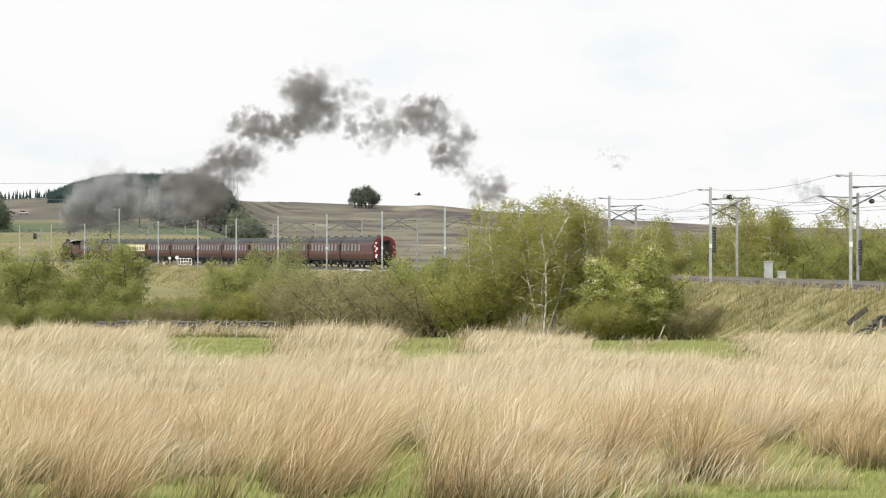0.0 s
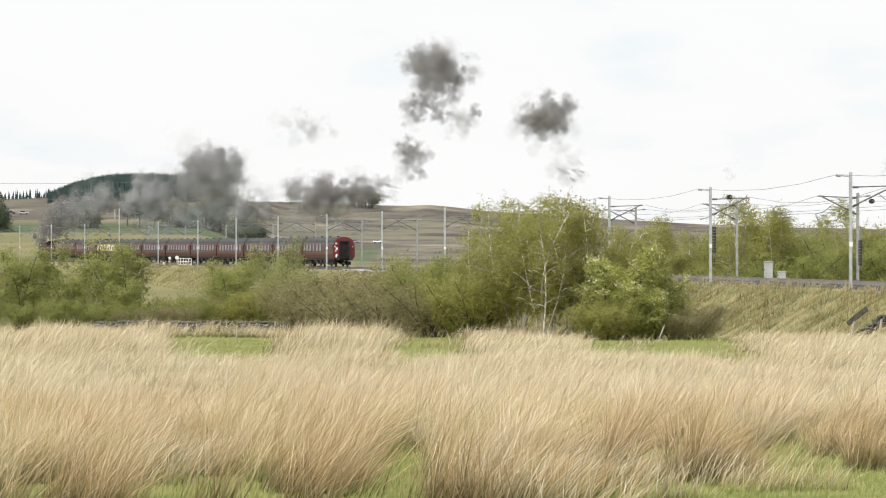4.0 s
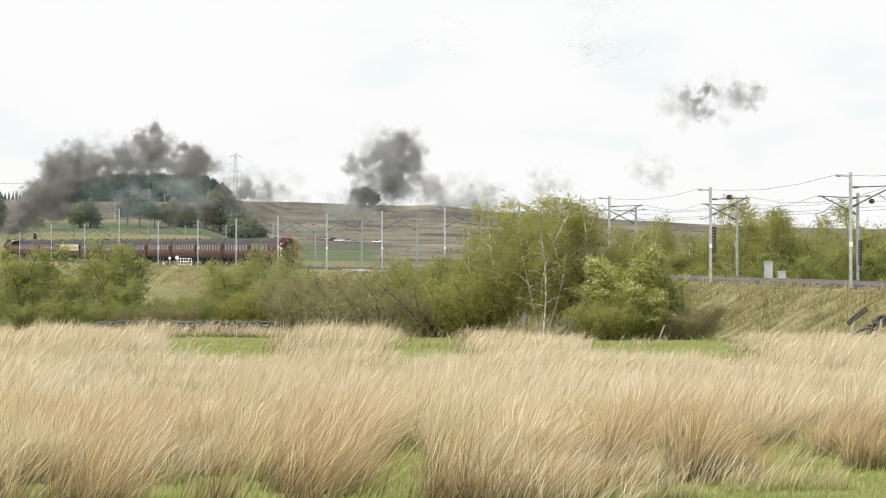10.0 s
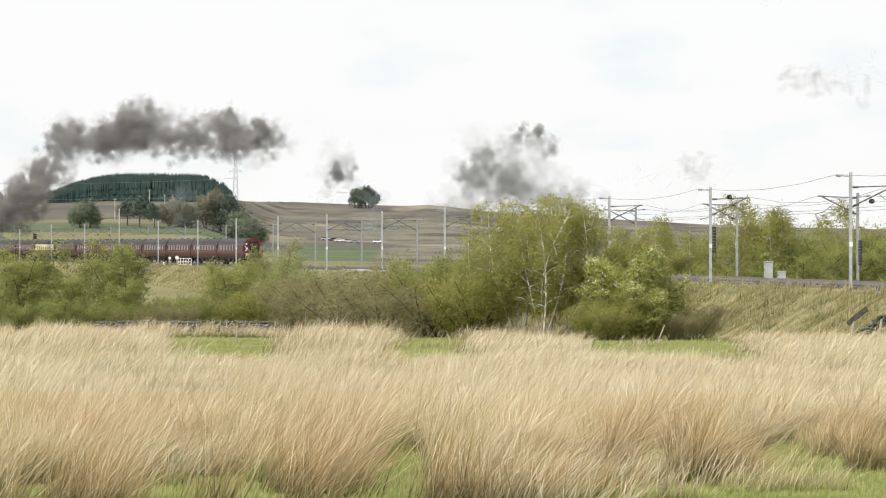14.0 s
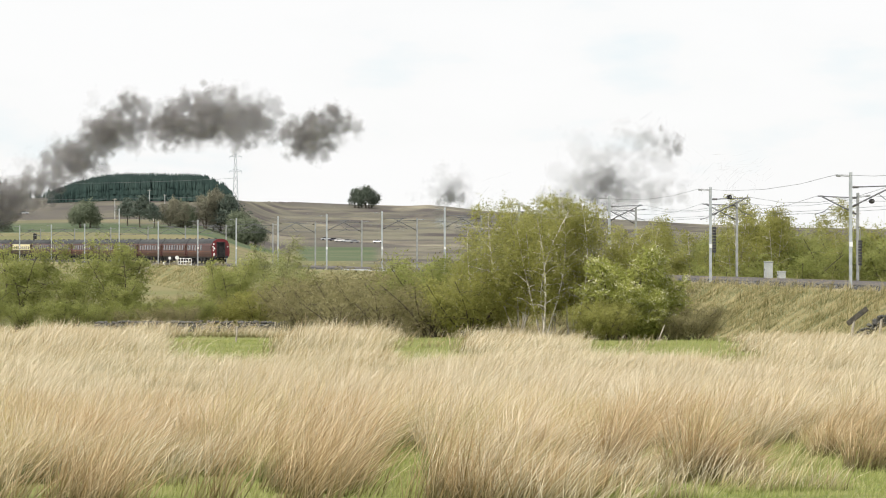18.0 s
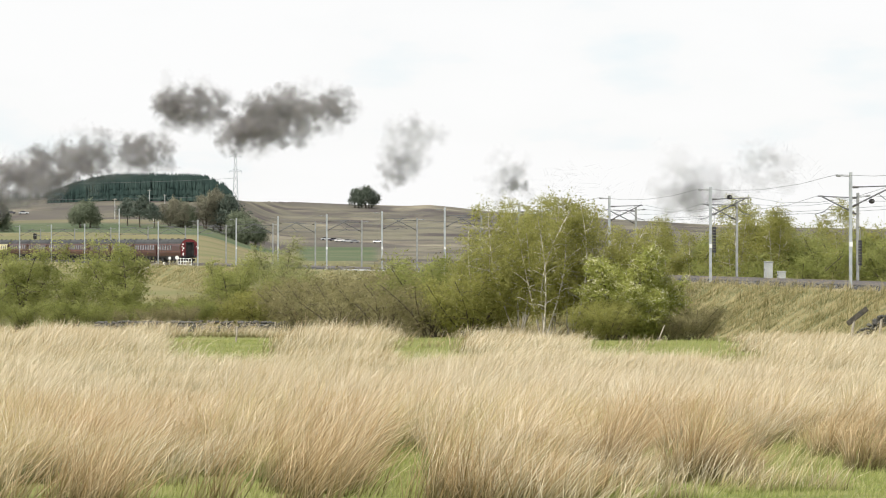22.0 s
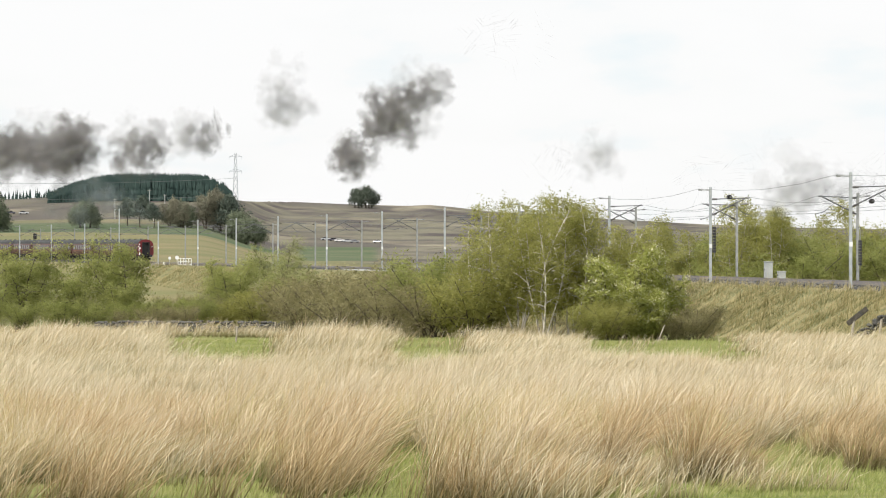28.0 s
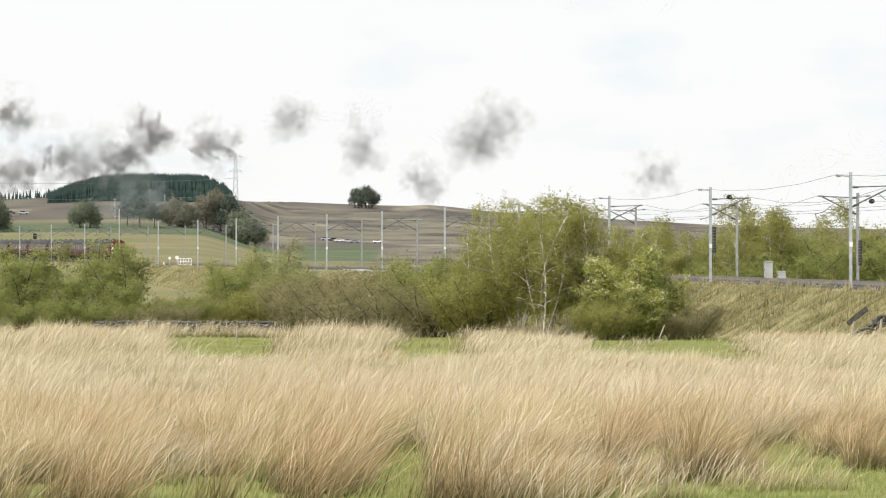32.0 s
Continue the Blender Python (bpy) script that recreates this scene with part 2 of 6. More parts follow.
def smoke_material(name, a, b, peak, core=0.04):
    """Soft wisps: each thins from its middle to a torn rim, with drifts of tone inside each puff."""
    m, n, l, p = nodes_of(name)
    uv, dist = n.new("ShaderNodeUVMap"), n.new("ShaderNodeVectorMath")
    dist.operation = "DISTANCE"
    dist.inputs[1].default_value = (0.5, 0.5, 0.0)
    l.new(uv.outputs["UV"], dist.inputs[0])
    co, t = n.new("ShaderNodeTexCoord"), n.new("ShaderNodeTexNoise")
    t.inputs["Scale"].default_value, t.inputs["Detail"].default_value = 1.9, 2.5
    who, shift = n.new("ShaderNodeObjectInfo"), n.new("ShaderNodeVectorMath")
    shift.operation = "MULTIPLY_ADD"
    shift.inputs[1].default_value = (37.0, 53.0, 71.0)
    l.new(who.outputs["Random"], shift.inputs[0])
    l.new(co.outputs["Object"], shift.inputs[2])
    l.new(shift.outputs["Vector"], t.inputs["Vector"])
    torn, add, fade = n.new("ShaderNodeMapRange"), n.new("ShaderNodeMath"), n.new("ShaderNodeMapRange")
    torn.inputs["From Min"].default_value, torn.inputs["From Max"].default_value = 0.32, 0.68
    torn.inputs["To Min"].default_value, torn.inputs["To Max"].default_value = 0.30, -0.06
    add.operation = "ADD"
    l.new(t.outputs["Fac"], torn.inputs["Value"])
    l.new(dist.outputs["Value"], add.inputs[0])
    l.new(torn.outputs["Result"], add.inputs[1])
    fade.interpolation_type = "SMOOTHSTEP"
    fade.inputs["From Min"].default_value, fade.inputs["From Max"].default_value = core, 0.46
    fade.inputs["To Min"].default_value, fade.inputs["To Max"].default_value = peak, 0.0
    l.new(add.outputs[0], fade.inputs["Value"])
    col = n.new("ShaderNodeMixRGB")
    col.inputs["Color1"].default_value, col.inputs["Color2"].default_value = (*a, 1), (*b, 1)
    l.new(t.outputs["Fac"], col.inputs["Fac"])
    df, tl, half, clear, mix = (n.new("ShaderNode" + k) for k in ("BsdfDiffuse", "BsdfTranslucent", "MixShader", "BsdfTransparent", "MixShader"))
    l.new(col.outputs["Color"], df.inputs["Color"])
    l.new(col.outputs["Color"], tl.inputs["Color"])
    half.inputs["Fac"].default_value = 0.35
    l.new(df.outputs["BSDF"], half.inputs[1])
    l.new(tl.outputs["BSDF"], half.inputs[2])
    l.new(fade.outputs["Result"], mix.inputs["Fac"])
    l.new(clear.outputs["BSDF"], mix.inputs[1])
    l.new(half.outputs["Shader"], mix.inputs[2])
    n.remove(p)
    l.new(mix.outputs["Shader"], n["Material Output"].inputs["Surface"])
    return m


M_SMOKE = smoke_material("coal_smoke", (0.15, 0.144, 0.14), (0.25, 0.24, 0.235), 0.46)
M_GREYSMOKE = smoke_material("grey_smoke", (0.235, 0.242, 0.248), (0.30, 0.307, 0.313), 0.5)
M_VEIL = smoke_material("thin_grey_smoke", (0.33, 0.335, 0.34), (0.46, 0.465, 0.47), 0.17)
M_HAZE = smoke_material("thin_blue_smoke", (0.27, 0.32, 0.335), (0.38, 0.43, 0.45), 0.17)
scene.cycles.transparent_max_bounces = 160  # many thin wisps lie behind one another


# ---- mesh helpers ----
def mesh_of(name, verts, faces, uv=None, smooth=False):
    """A mesh from an array of points and an array of triangles or quads."""
    verts, faces = np.asarray(verts, dtype=np.float32), np.asarray(faces, dtype=np.int32)
    me = bpy.data.meshes.new(name)
    k = faces.shape[1]
    me.vertices.add(len(verts))
    me.vertices.foreach_set("co", verts.ravel())
    me.loops.add(faces.size)
    me.loops.foreach_set("vertex_index", faces.ravel())
    me.polygons.add(len(faces))
    me.polygons.foreach_set("loop_start", np.arange(0, faces.size, k, dtype=np.int32))
    if uv is not None:
        me.uv_layers.new(name="UVMap").data.foreach_set("uv", np.asarray(uv, dtype=np.float32)[faces.ravel()].ravel())
    me.update(calc_edges=True)
    if smooth:
        me.polygons.foreach_set("use_smooth", np.ones(len(faces), dtype=bool))
    return me


def part(name, bm, material, parent=None, label="", smooth=False):
    """One bmesh as one mesh object, under a thing or a part."""
    me = bpy.data.meshes.new(name)
    bm.to_mesh(me)
    bm.free()
    if smooth:
        for f in me.polygons:
            f.use_smooth = True
    return linked(name, me, material, parent, label)


def linked(name, me, material, parent=None, label="", at=None):
    if material and not me.materials:
        me.materials.append(material)
    ob = new(name, me)
    ob.parent = parent
    if at is not None:
        ob.matrix_basis = at
    if label:
        tagged(ob, label)
    return ob


def box(bm, cx, cy, cz, sx, sy, sz, bevel=0.0, m=None):
    r = bmesh.ops.create_cube(bm, size=1.0, matrix=(m or Matrix()) @ Matrix.Translation((cx, cy, cz)) @ Matrix.Diagonal((sx, sy, sz, 1)))
    if bevel:
        es = list({e for v in r["verts"] for e in v.link_edges})
        bmesh.ops.bevel(bm, geom=es, offset=bevel, segments=1, affect="EDGES")
    return bm


def rod(bm, a, b, r0, r1=None, sides=6):
    a, b = Vector(a), Vector(b)
    d = b - a
    m = Matrix.Translation((a + b) / 2) @ d.to_track_quat("Z", "Y").to_matrix().to_4x4()
    bmesh.ops.create_cone(bm, cap_ends=True, segments=sides, radius1=r0, radius2=r0 if r1 is None else r1, depth=d.length, matrix=m)
    return bm


def empty_thing(name, m, label, category, group="", kind=""):
    ob = new(name)
    ob.empty_display_size = 0.2
    ob.matrix_basis = m
    return tagged(ob, label, category, group, kind)


# ---- the railway's line: a long curve, y over the slope of the sight line ----
def line_y(a):
    return 360.5 * np.exp(-4.698 * a + 0.80 * a * a - 1.455 * a ** 3)


_a = np.linspace(0.30, -0.24, 1200)
_py = line_y(_a)
_px = _py * _a
_c = np.concatenate([[0], np.cumsum(np.hypot(np.diff(_px), np.diff(_py)))])
_c -= np.interp(-0.02094, _a[::-1], _c[::-1])  # chainage 0: where the last coach ends at the start


def rail_z(c):
    return 2.69 + 0.0072 * c + 3.5e-6 * c * c


def on_line(c, n=0.0, z=0.0):
    """The point at chainage c, n metres to the left of the near track's middle (towards the field), z above the rails."""
    x, y = np.interp(c, _c, _px), np.interp(c, _c, _py)
    tx, ty = np.interp(c + 2, _c, _px) - np.interp(c - 2, _c, _px), np.interp(c + 2, _c, _py) - np.interp(c - 2, _c, _py)
    k = np.hypot(tx, ty)
    n = n - 1.4
    return np.stack([x - ty / k * n, y + tx / k * n, rail_z(c) + z + 0 * x], -1)


def line_pose(c, n=0.0, z=0.0):
    """A pose on the line: local x along the way of travel, y to the left."""
    p, d = Vector(on_line(c, n, z)), Vector(on_line(c + 3, n)) - Vector(on_line(c - 3, n))
    return Matrix.Translation(p) @ pose(0, 0, 0, 0, 0, math.degrees(math.atan2(d.y, d.x))) @ pose(0, 0, 0, 0, -math.degrees(math.atan2(d.z, math.hypot(d.x, d.y))), 0)


# ---- the ground, one sheet out to the horizon ----
def smooth01(u):
    u = np.clip(u, 0, 1)
    return u * u * (3 - 2 * u)


def waves(x, y, s, seed=0):
    """Cheap uneven relief: a sum of sines."""
    r = np.random.RandomState(seed)
    z = 0 * x
    for k in range(7):
        an, w, ph = r.uniform(0, 6.28), (1 + 0.55 * k) / s, r.uniform(0, 6.28)
        z = z + np.sin((x * np.cos(an) + y * np.sin(an)) * w * 2.2 + ph) / (1 + 0.6 * k)
    return z / 3


RIDGE_A = np.array([-0.30, -0.1335, -0.1164, -0.0994, -0.0654, -0.0603, -0.0449, -0.0245, -0.0109, -0.0041, 0.0027, 0.0146, 0.0368, 0.0606, 0.0776, 0.1049, 0.1335, 0.30])
RIDGE_E = np.array([0.018, 0.0226, 0.0235, 0.0240, 0.0230, 0.0221, 0.0218, 0.02094, 0.0206, 0.0209, 0.0203, 0.0189, 0.0174, 0.0160, 0.0150, 0.0141, 0.0136, 0.0140])


def ground_z(x, y):
    d = np.maximum(y, 0.45 * np.hypot(x, y))
    a = np.clip(x / np.maximum(d, 1e-3), -0.3, 0.3)
    field = -0.0106 * (np.minimum(d, 320) - 30) + 0.06 * waves(x, y, 9.0, 1) * smooth01((d - 12) / 20) + 0.10 * waves(x, y, 31.0, 2)
    foot = 2 + 0.0031 * 700
    er = np.interp(a, RIDGE_A, RIDGE_E)
    far = 1700 + 700 * smooth01((a + 0.075) / 0.03)
    u = np.clip((d - 700) / (far - 700), 0, 1)
    e = 0.0031 + (er - 0.0031) * u ** (0.88 + 0.42 * smooth01((a + 0.075) / 0.03))
    hill = 2 + e * np.clip(d, 700, far) + np.where(u < 0.95, 1, 0.2) * 1.3 * waves(x, y, 120.0, 3) * smooth01(u * 6) - 0.012 * np.maximum(d - far, 0)
    k = smooth01((d - 300) / 420)
    return field * (1 - k) + np.where(d < 700, foot, hill) * k


def build_ground():
    az = np.concatenate([np.arange(-180, -12, 6.0), np.arange(-12, 12, 0.06), np.arange(12, 180, 6.0)])
    rr = np.concatenate([np.arange(1, 25, 3.0), np.geomspace(25, 4700, 330)])
    A, R = np.meshgrid(np.radians(az), rr)
    X, Y = R * np.sin(A), R * np.cos(A)
    Z = ground_z(X, Y)
    nr, na = X.shape
    V = np.concatenate([np.stack([X, Y, Z], -1).reshape(-1, 3), [[0, 0, 0.0]]])
    i, j = np.meshgrid(np.arange(nr - 1), np.arange(na), indexing="ij")
    j2 = (j + 1) % na
    F = np.stack([i * na + j, (i + 1) * na + j, (i + 1) * na + j2, i * na + j2], -1).reshape(-1, 4)[:, ::-1]
    cap = np.stack([np.full(na, nr * na), (np.arange(na) + 1) % na, np.arange(na)], -1)[:, ::-1]
    F = np.concatenate([F, np.concatenate([cap, cap[:, :1]], 1)])
    me = bpy.data.meshes.new("ground")
    me.from_pydata(V.tolist(), [], [tuple(dict.fromkeys(f)) for f in F.tolist()])
    x, y = V[:, 0], V[:, 1]
    a = x / np.maximum(y, 1)
    wob = 20 * waves(x, y, 90.0, 5)
    moor = smooth01((y - 560) / 200)
    pasture = smooth01((y + wob - 1080) / 25) * (1 - smooth01((y + wob * 0.6 - 1235) / 20)) * (1 - smooth01((a + 0.052) / 0.006))
    pasture = np.maximum(pasture, smooth01((y + wob - 860) / 20) * (1 - smooth01((y + 0.4 * wob - 1330) / 20)) * smooth01((a + 0.045) / 0.003) * (1 - smooth01((a + 0.022) / 0.004)))
    bent = smooth01((y - 560) / 100) * (1 - smooth01((y + wob - 1080) / 30)) * (1 - smooth01((a + 0.035) / 0.02))
    bent = np.maximum(bent, 0.7 * smooth01((y + wob - 1235) / 20) * (1 - smooth01((y + wob - 1290) / 25)) * (1 - smooth01((a + 0.1) / 0.03)))
    bent = np.maximum(bent, 0.75 * smooth01((y + 0.3 * wob - 215) / 25) * (1 - smooth01((y - 560) / 100)))
    for name, wv in (("moor", moor), ("pasture", pasture), ("bent", bent)):
        me.attributes.new(name, "FLOAT", "POINT").data.foreach_set("value", np.ascontiguousarray(wv, dtype=np.float32))
    for f in me.polygons:
        f.use_smooth = True
    tagged(linked("ground", me, M_GROUND), "rough grass field rising to brown heather moorland", "ground", kind="structure")


build_ground()


def swept(name, cs, profile, material, label, category, jitter=0.0, seed=0, skirt=False):
    """A cross-section carried along the line; profile: (n, z) pairs from the field side to the far side."""
    prof = np.array(profile)
    rs = np.random.RandomState(seed)
    rows = []
    for n, z in prof:
        p = on_line(cs, n, z)
        if jitter and abs(n) > 3.9:
            p[:, 2] += jitter * (waves(p[:, 0], p[:, 1], 3.0, seed) + rs.uniform(-0.4, 0.4, len(cs)))
        if skirt and abs(n) > 15:
            p[:, 2] = ground_z(p[:, 0], p[:, 1]) - 0.5
        rows.append(p)
    V = np.stack(rows, 1)
    nc, k = len(cs), len(prof)
    i, j = np.meshgrid(np.arange(nc - 1), np.arange(k - 1), indexing="ij")
    F = np.stack([i * k + j, (i + 1) * k + j, (i + 1) * k + j + 1, i * k + j + 1], -1).reshape(-1, 4)
    ob = linked(name, mesh_of(name, V.reshape(-1, 3), F, smooth=True), material)
    return tagged(ob, label, category, kind="structure")


CS = np.arange(-300, 420, 1.5)
bank_prof = [(17, -9.0), (13.5, -5.2), (11.5, -4.1), (9.5, -3.0), (7.6, -1.95), (5.9, -1.0), (4.7, -0.42), (3.7, -0.27), (3.2, -0.45), (-7.8, -0.48), (-9.5, -1.3), (-13, -3.3), (-19, -9.0)]
swept("embankment", CS, bank_prof, M_BANK, "grassy railway embankment with tawny dead grass", "embankment", 0.24, 4, True)
swept("track_bed", CS, [(3.3, -0.6), (3.1, -0.36), (2.2, -0.12), (-5.9, -0.12), (-7.0, -0.42), (-7.3, -0.6)], M_BALLAST, "grey stone ballast bed under two tracks", "ballast")
for n in (0.7175, -0.7175, -2.6825, -4.1175):
    swept("rail", CS, [(n + 0.07, -0.14), (n + 0.035, 0.0), (n - 0.035, 0.0), (n - 0.07, -0.14)], M_RAIL, "worn steel running rail on the ballast", "rail")
swept("cable_trough", np.arange(-34, 12, 2.0), [(3.15, -0.45), (3.15, -0.14), (2.85, -0.14), (2.85, -0.45)], M_PALEGREY, "pale concrete cable trough beside the track", "trough")


def ballast_chips():
    """Loose stones on the shoulder of the ballast nearest the field."""
    rs = np.random.RandomState(8)
    n = 9000
    c, s = rs.uniform(-235, -90, n), rs.uniform(2.0, 3.35, n)
    p = on_line(c, s, np.interp(s, [2.2, 3.1, 3.3], [-0.12, -0.36, -0.5]) + rs.uniform(-0.01, 0.05, n))
    r = rs.uniform(0.04, 0.10, (n, 1))
    tips = np.array([(1, 0, 0), (-1, 0, 0), (0, 1, 0), (0, -1, 0), (0, 0, 0.8), (0, 0, -0.8)])
    V = (p[:, None] + tips[None] * r[:, None] * rs.uniform(0.6, 1.4, (n, 6, 1)) + rs.normal(0, 0.015, (n, 6, 3))).reshape(-1, 3)
    tri = np.array([(0, 2, 4), (2, 1, 4), (1, 3, 4), (3, 0, 4), (2, 0, 5), (1, 2, 5), (3, 1, 5), (0, 3, 5)])
    F = (np.arange(n)[:, None, None] * 6 + tri[None]).reshape(-1, 3)
    tagged(linked("ballast_chips", mesh_of("ballast_chips", V, F), M_CHIPS), "loose grey ballast stones along the track's shoulder", "ballast", kind="stuff")


ballast_chips()


def sleepers():
    me = mesh_of("sleeper", [(x, y, z) for z in (-0.2, -0.105) for x, y in ((-0.13, -1.3), (0.13, -1.3), (0.13, 1.3), (-0.13, 1.3))],
                 [(0, 1, 5, 4), (1, 2, 6, 5), (2, 3, 7, 6), (3, 0, 4, 7), (4, 5, 6, 7)])
    base = [o for o in scene.objects if o.name == "track_bed"][0]
    for n in (0.0, -3.4):
        for k in range(140):
            linked("sleeper", me, M_OLDSLEEPER, base, at=line_pose(-215 + 0.7 * k, n))


# ---- trees ----
def tubes(paths, sides=4):
    """Tapered tubes along paths of (point, radius)."""
    V, F = [], []
    for path in paths:
        pts = np.array([p for p, _ in path], dtype=float)
        d = np.gradient(pts, axis=0)
        d /= np.linalg.norm(d, axis=1)[:, None] + 1e-9
        up = np.where(np.abs(d[:, 2:3]) > 0.9, [[1.0, 0, 0]], [[0, 0, 1.0]])
        u = np.cross(d, up)
        u /= np.linalg.norm(u, axis=1)[:, None] + 1e-9
        w = np.cross(d, u)
        b = len(V)
        for k in range(len(path)):
            r = path[k][1]
            for s in range(sides):
                an = 2 * math.pi * s / sides
                V.append(pts[k] + r * (math.cos(an) * u[k] + math.sin(an) * w[k]))
        for k in range(len(path) - 1):
            for s in range(sides):
                s2 = (s + 1) % sides
                F.append((b + k * sides + s, b + k * sides + s2, b + (k + 1) * sides + s2, b + (k + 1) * sides + s))
    return np.array(V), np.array(F)


def leaves_at(rs, centres, radii, per, size, heart, flat=0.8, wind=0.45, row=9):
    """Leaves in rows along fine twigs that stream from the clumps' middles outward and down the wind; their normals follow the clump's round."""
    k = len(centres)
    m = max(1, per // row)
    c = np.repeat(np.asarray(centres), m, axis=0)
    r = np.repeat(np.asarray(radii), m)
    out = rs.normal(0, 1, (k * m, 3))
    out /= np.linalg.norm(out, axis=1)[:, None]
    way = out * np.array([1, 1, flat]) + np.array([wind, 0, 0.1]) + rs.normal(0, 0.3, (k * m, 3))
    way /= np.linalg.norm(way, axis=1)[:, None]
    root = c + out * (0.4 * r * rs.uniform(0, 1, k * m) ** 0.5)[:, None]
    ln = r * rs.uniform(0.5, 1.15, k * m)
    u = (np.arange(row) + 0.6) / row
    p = root[:, None] + way[:, None] * (ln[:, None] * u)[..., None]
    p[..., 2] -= 0.3 * ln[:, None] * u ** 2
    p = (p + rs.normal(0, 0.07, p.shape) * r[:, None, None]).reshape(-1, 3)
    n = len(p)
    axis = np.repeat(way, row, axis=0) + rs.normal(0, 0.45, (n, 3)) - np.array([0, 0, 0.25])
    axis /= np.linalg.norm(axis, axis=1)[:, None]
    side = np.cross(axis, rs.normal(0, 1, (n, 3)))
    side /= np.linalg.norm(side, axis=1)[:, None]
    s = size * rs.uniform(0.6, 1.4, n)[:, None]
    round1 = p - np.repeat(c, row, axis=0)
    round1 /= np.linalg.norm(round1, axis=1)[:, None] + 1e-6
    round2 = p - np.asarray(heart)
    round2 /= np.linalg.norm(round2, axis=1)[:, None] + 1e-6
    nrm = 0.7 * round1 + 0.55 * round2 + np.array([0, 0, 0.25]) + rs.normal(0, 0.22, (n, 3))
    nrm /= np.linalg.norm(nrm, axis=1)[:, None]
    flip = (np.einsum("ij,ij->i", np.cross(side, axis), nrm) < 0)[:, None]
    side = np.where(flip, -side, side)
    V = np.stack([p - 0.42 * s * side, p + 0.42 * s * side, p + 1.5 * s * axis], 1).reshape(-1, 3)
    return V, np.arange(3 * n).reshape(-1, 3), np.repeat(nrm, 3, axis=0)


def crown_mesh(name, V, F, N):
    me = mesh_of(name, V, F, smooth=True)
    me.normals_split_custom_set_from_vertices(N.tolist())
    return me


def tree(name, seed, h, w, stems=1, low=0.3, limbs=22, per=60, leaf=0.12, trunk=0.13, lean=0.08, spread=0.25, clump=0.5, gap=0.0, bark=None, leafmat=None, label="", category="tree", top=0.35, wind=0.25, kind="", rise=(0.15, 0.75), blossom=0):
    """One tree at the origin: tapered stems and limbs in one mesh, the crown of leaves in another."""
    rs = np.random.RandomState(seed)
    paths, cen, rad = [], [], []
    for s in range(stems):
        az = 2 * math.pi * (s + rs.uniform(-0.3, 0.3)) / stems
        out = (spread * w * rs.uniform(0.5, 1.0)) if stems > 1 else 0.0
        hs = h * (rs.uniform(0.75, 1.0) if stems > 1 and s else 1.0)
        pts = []
        kk = 8
        bend = rs.normal(0, 0.05, 2)
        for k in range(kk + 1):
            t = k / kk
            pts.append(np.array([out * math.cos(az) * t ** 1.3 + 0.12 * out * math.cos(az) + lean * hs * t ** 2 + bend[0] * hs * math.sin(3 * t),
                                 out * math.sin(az) * t ** 1.3 + 0.12 * out * math.sin(az) + bend[1] * hs * math.sin(3 * t), hs * 0.94 * t]))
        r0 = trunk * (1.0 if stems == 1 else rs.uniform(0.55, 0.9))
        paths.append([(pts[k], r0 * (1 - 0.9 * (k / kk) ** 0.9) + 0.012) for k in range(kk + 1)])
        for q in range(limbs):
            t = low + (0.98 - low) * ((q + rs.uniform(0, 1)) / limbs)
            p0 = np.array([np.interp(t * kk, np.arange(kk + 1), [p[c] for p in pts]) for c in range(3)])
            u = (t - low) / (1 - low)
            prof = (math.sin(math.pi * min(1, 0.18 + 0.82 * u ** 0.8)) ** 0.7) * (1 - top) + top * (1 - u)
            ln = 0.5 * w * (0.55 if stems > 1 else 1.0) * prof * rs.uniform(0.55, 1.15) + 0.25
            a2 = q * 2.4 + rs.uniform(-0.5, 0.5)
            up = rs.uniform(*rise)
            dv = np.array([math.cos(a2) + wind * u, math.sin(a2), up])
            dv /= np.linalg.norm(dv)
            lp = [p0 + dv * ln * f + np.array([wind * 0.3 * ln * f * f, 0, -0.25 * ln * f * f + rs.normal(0, 0.03 * ln)]) for f in (0, 0.33, 0.66, 1.0)]
            lr = max(0.012, 0.42 * r0 * (1 - u) + 0.012)
            paths.append([(lp[k], lr * (1 - 0.28 * k)) for k in range(4)])
            for f in (0.45, 0.7, 0.95):
                b0 = lp[0] + (lp[3] - lp[0]) * f
                if rs.uniform() < gap:
                    continue
                for e in range(2):
                    tip = b0 + rs.normal(0, 1, 3) * np.array([0.30, 0.30, 0.22]) * (0.35 * ln + 0.3)
                    if rs.uniform() < 0.5:
                        paths.append([(b0, lr * 0.35 + 0.004), ((b0 + tip) / 2 + rs.normal(0, 0.04, 3), lr * 0.25 + 0.003), (tip, 0.004)])
                    cen.append(tip)
                    rad.append(clump * rs.uniform(0.6, 1.25))
    V, F = tubes(paths)
    root = empty_thing(name, Matrix(), label, category, kind=kind)
    linked("trunk", mesh_of("trunk", V, F, smooth=True), bark or M_BARK, root)
    V, F, N = leaves_at(rs, cen, rad, per, leaf, (0.1 * w, 0, 0.45 * h), wind=0.25 + wind)
    V[:, 2] = np.maximum(V[:, 2], 0.05)
    linked("crown", crown_mesh("crown", V, F, N), leafmat or M_BIRCH, root)
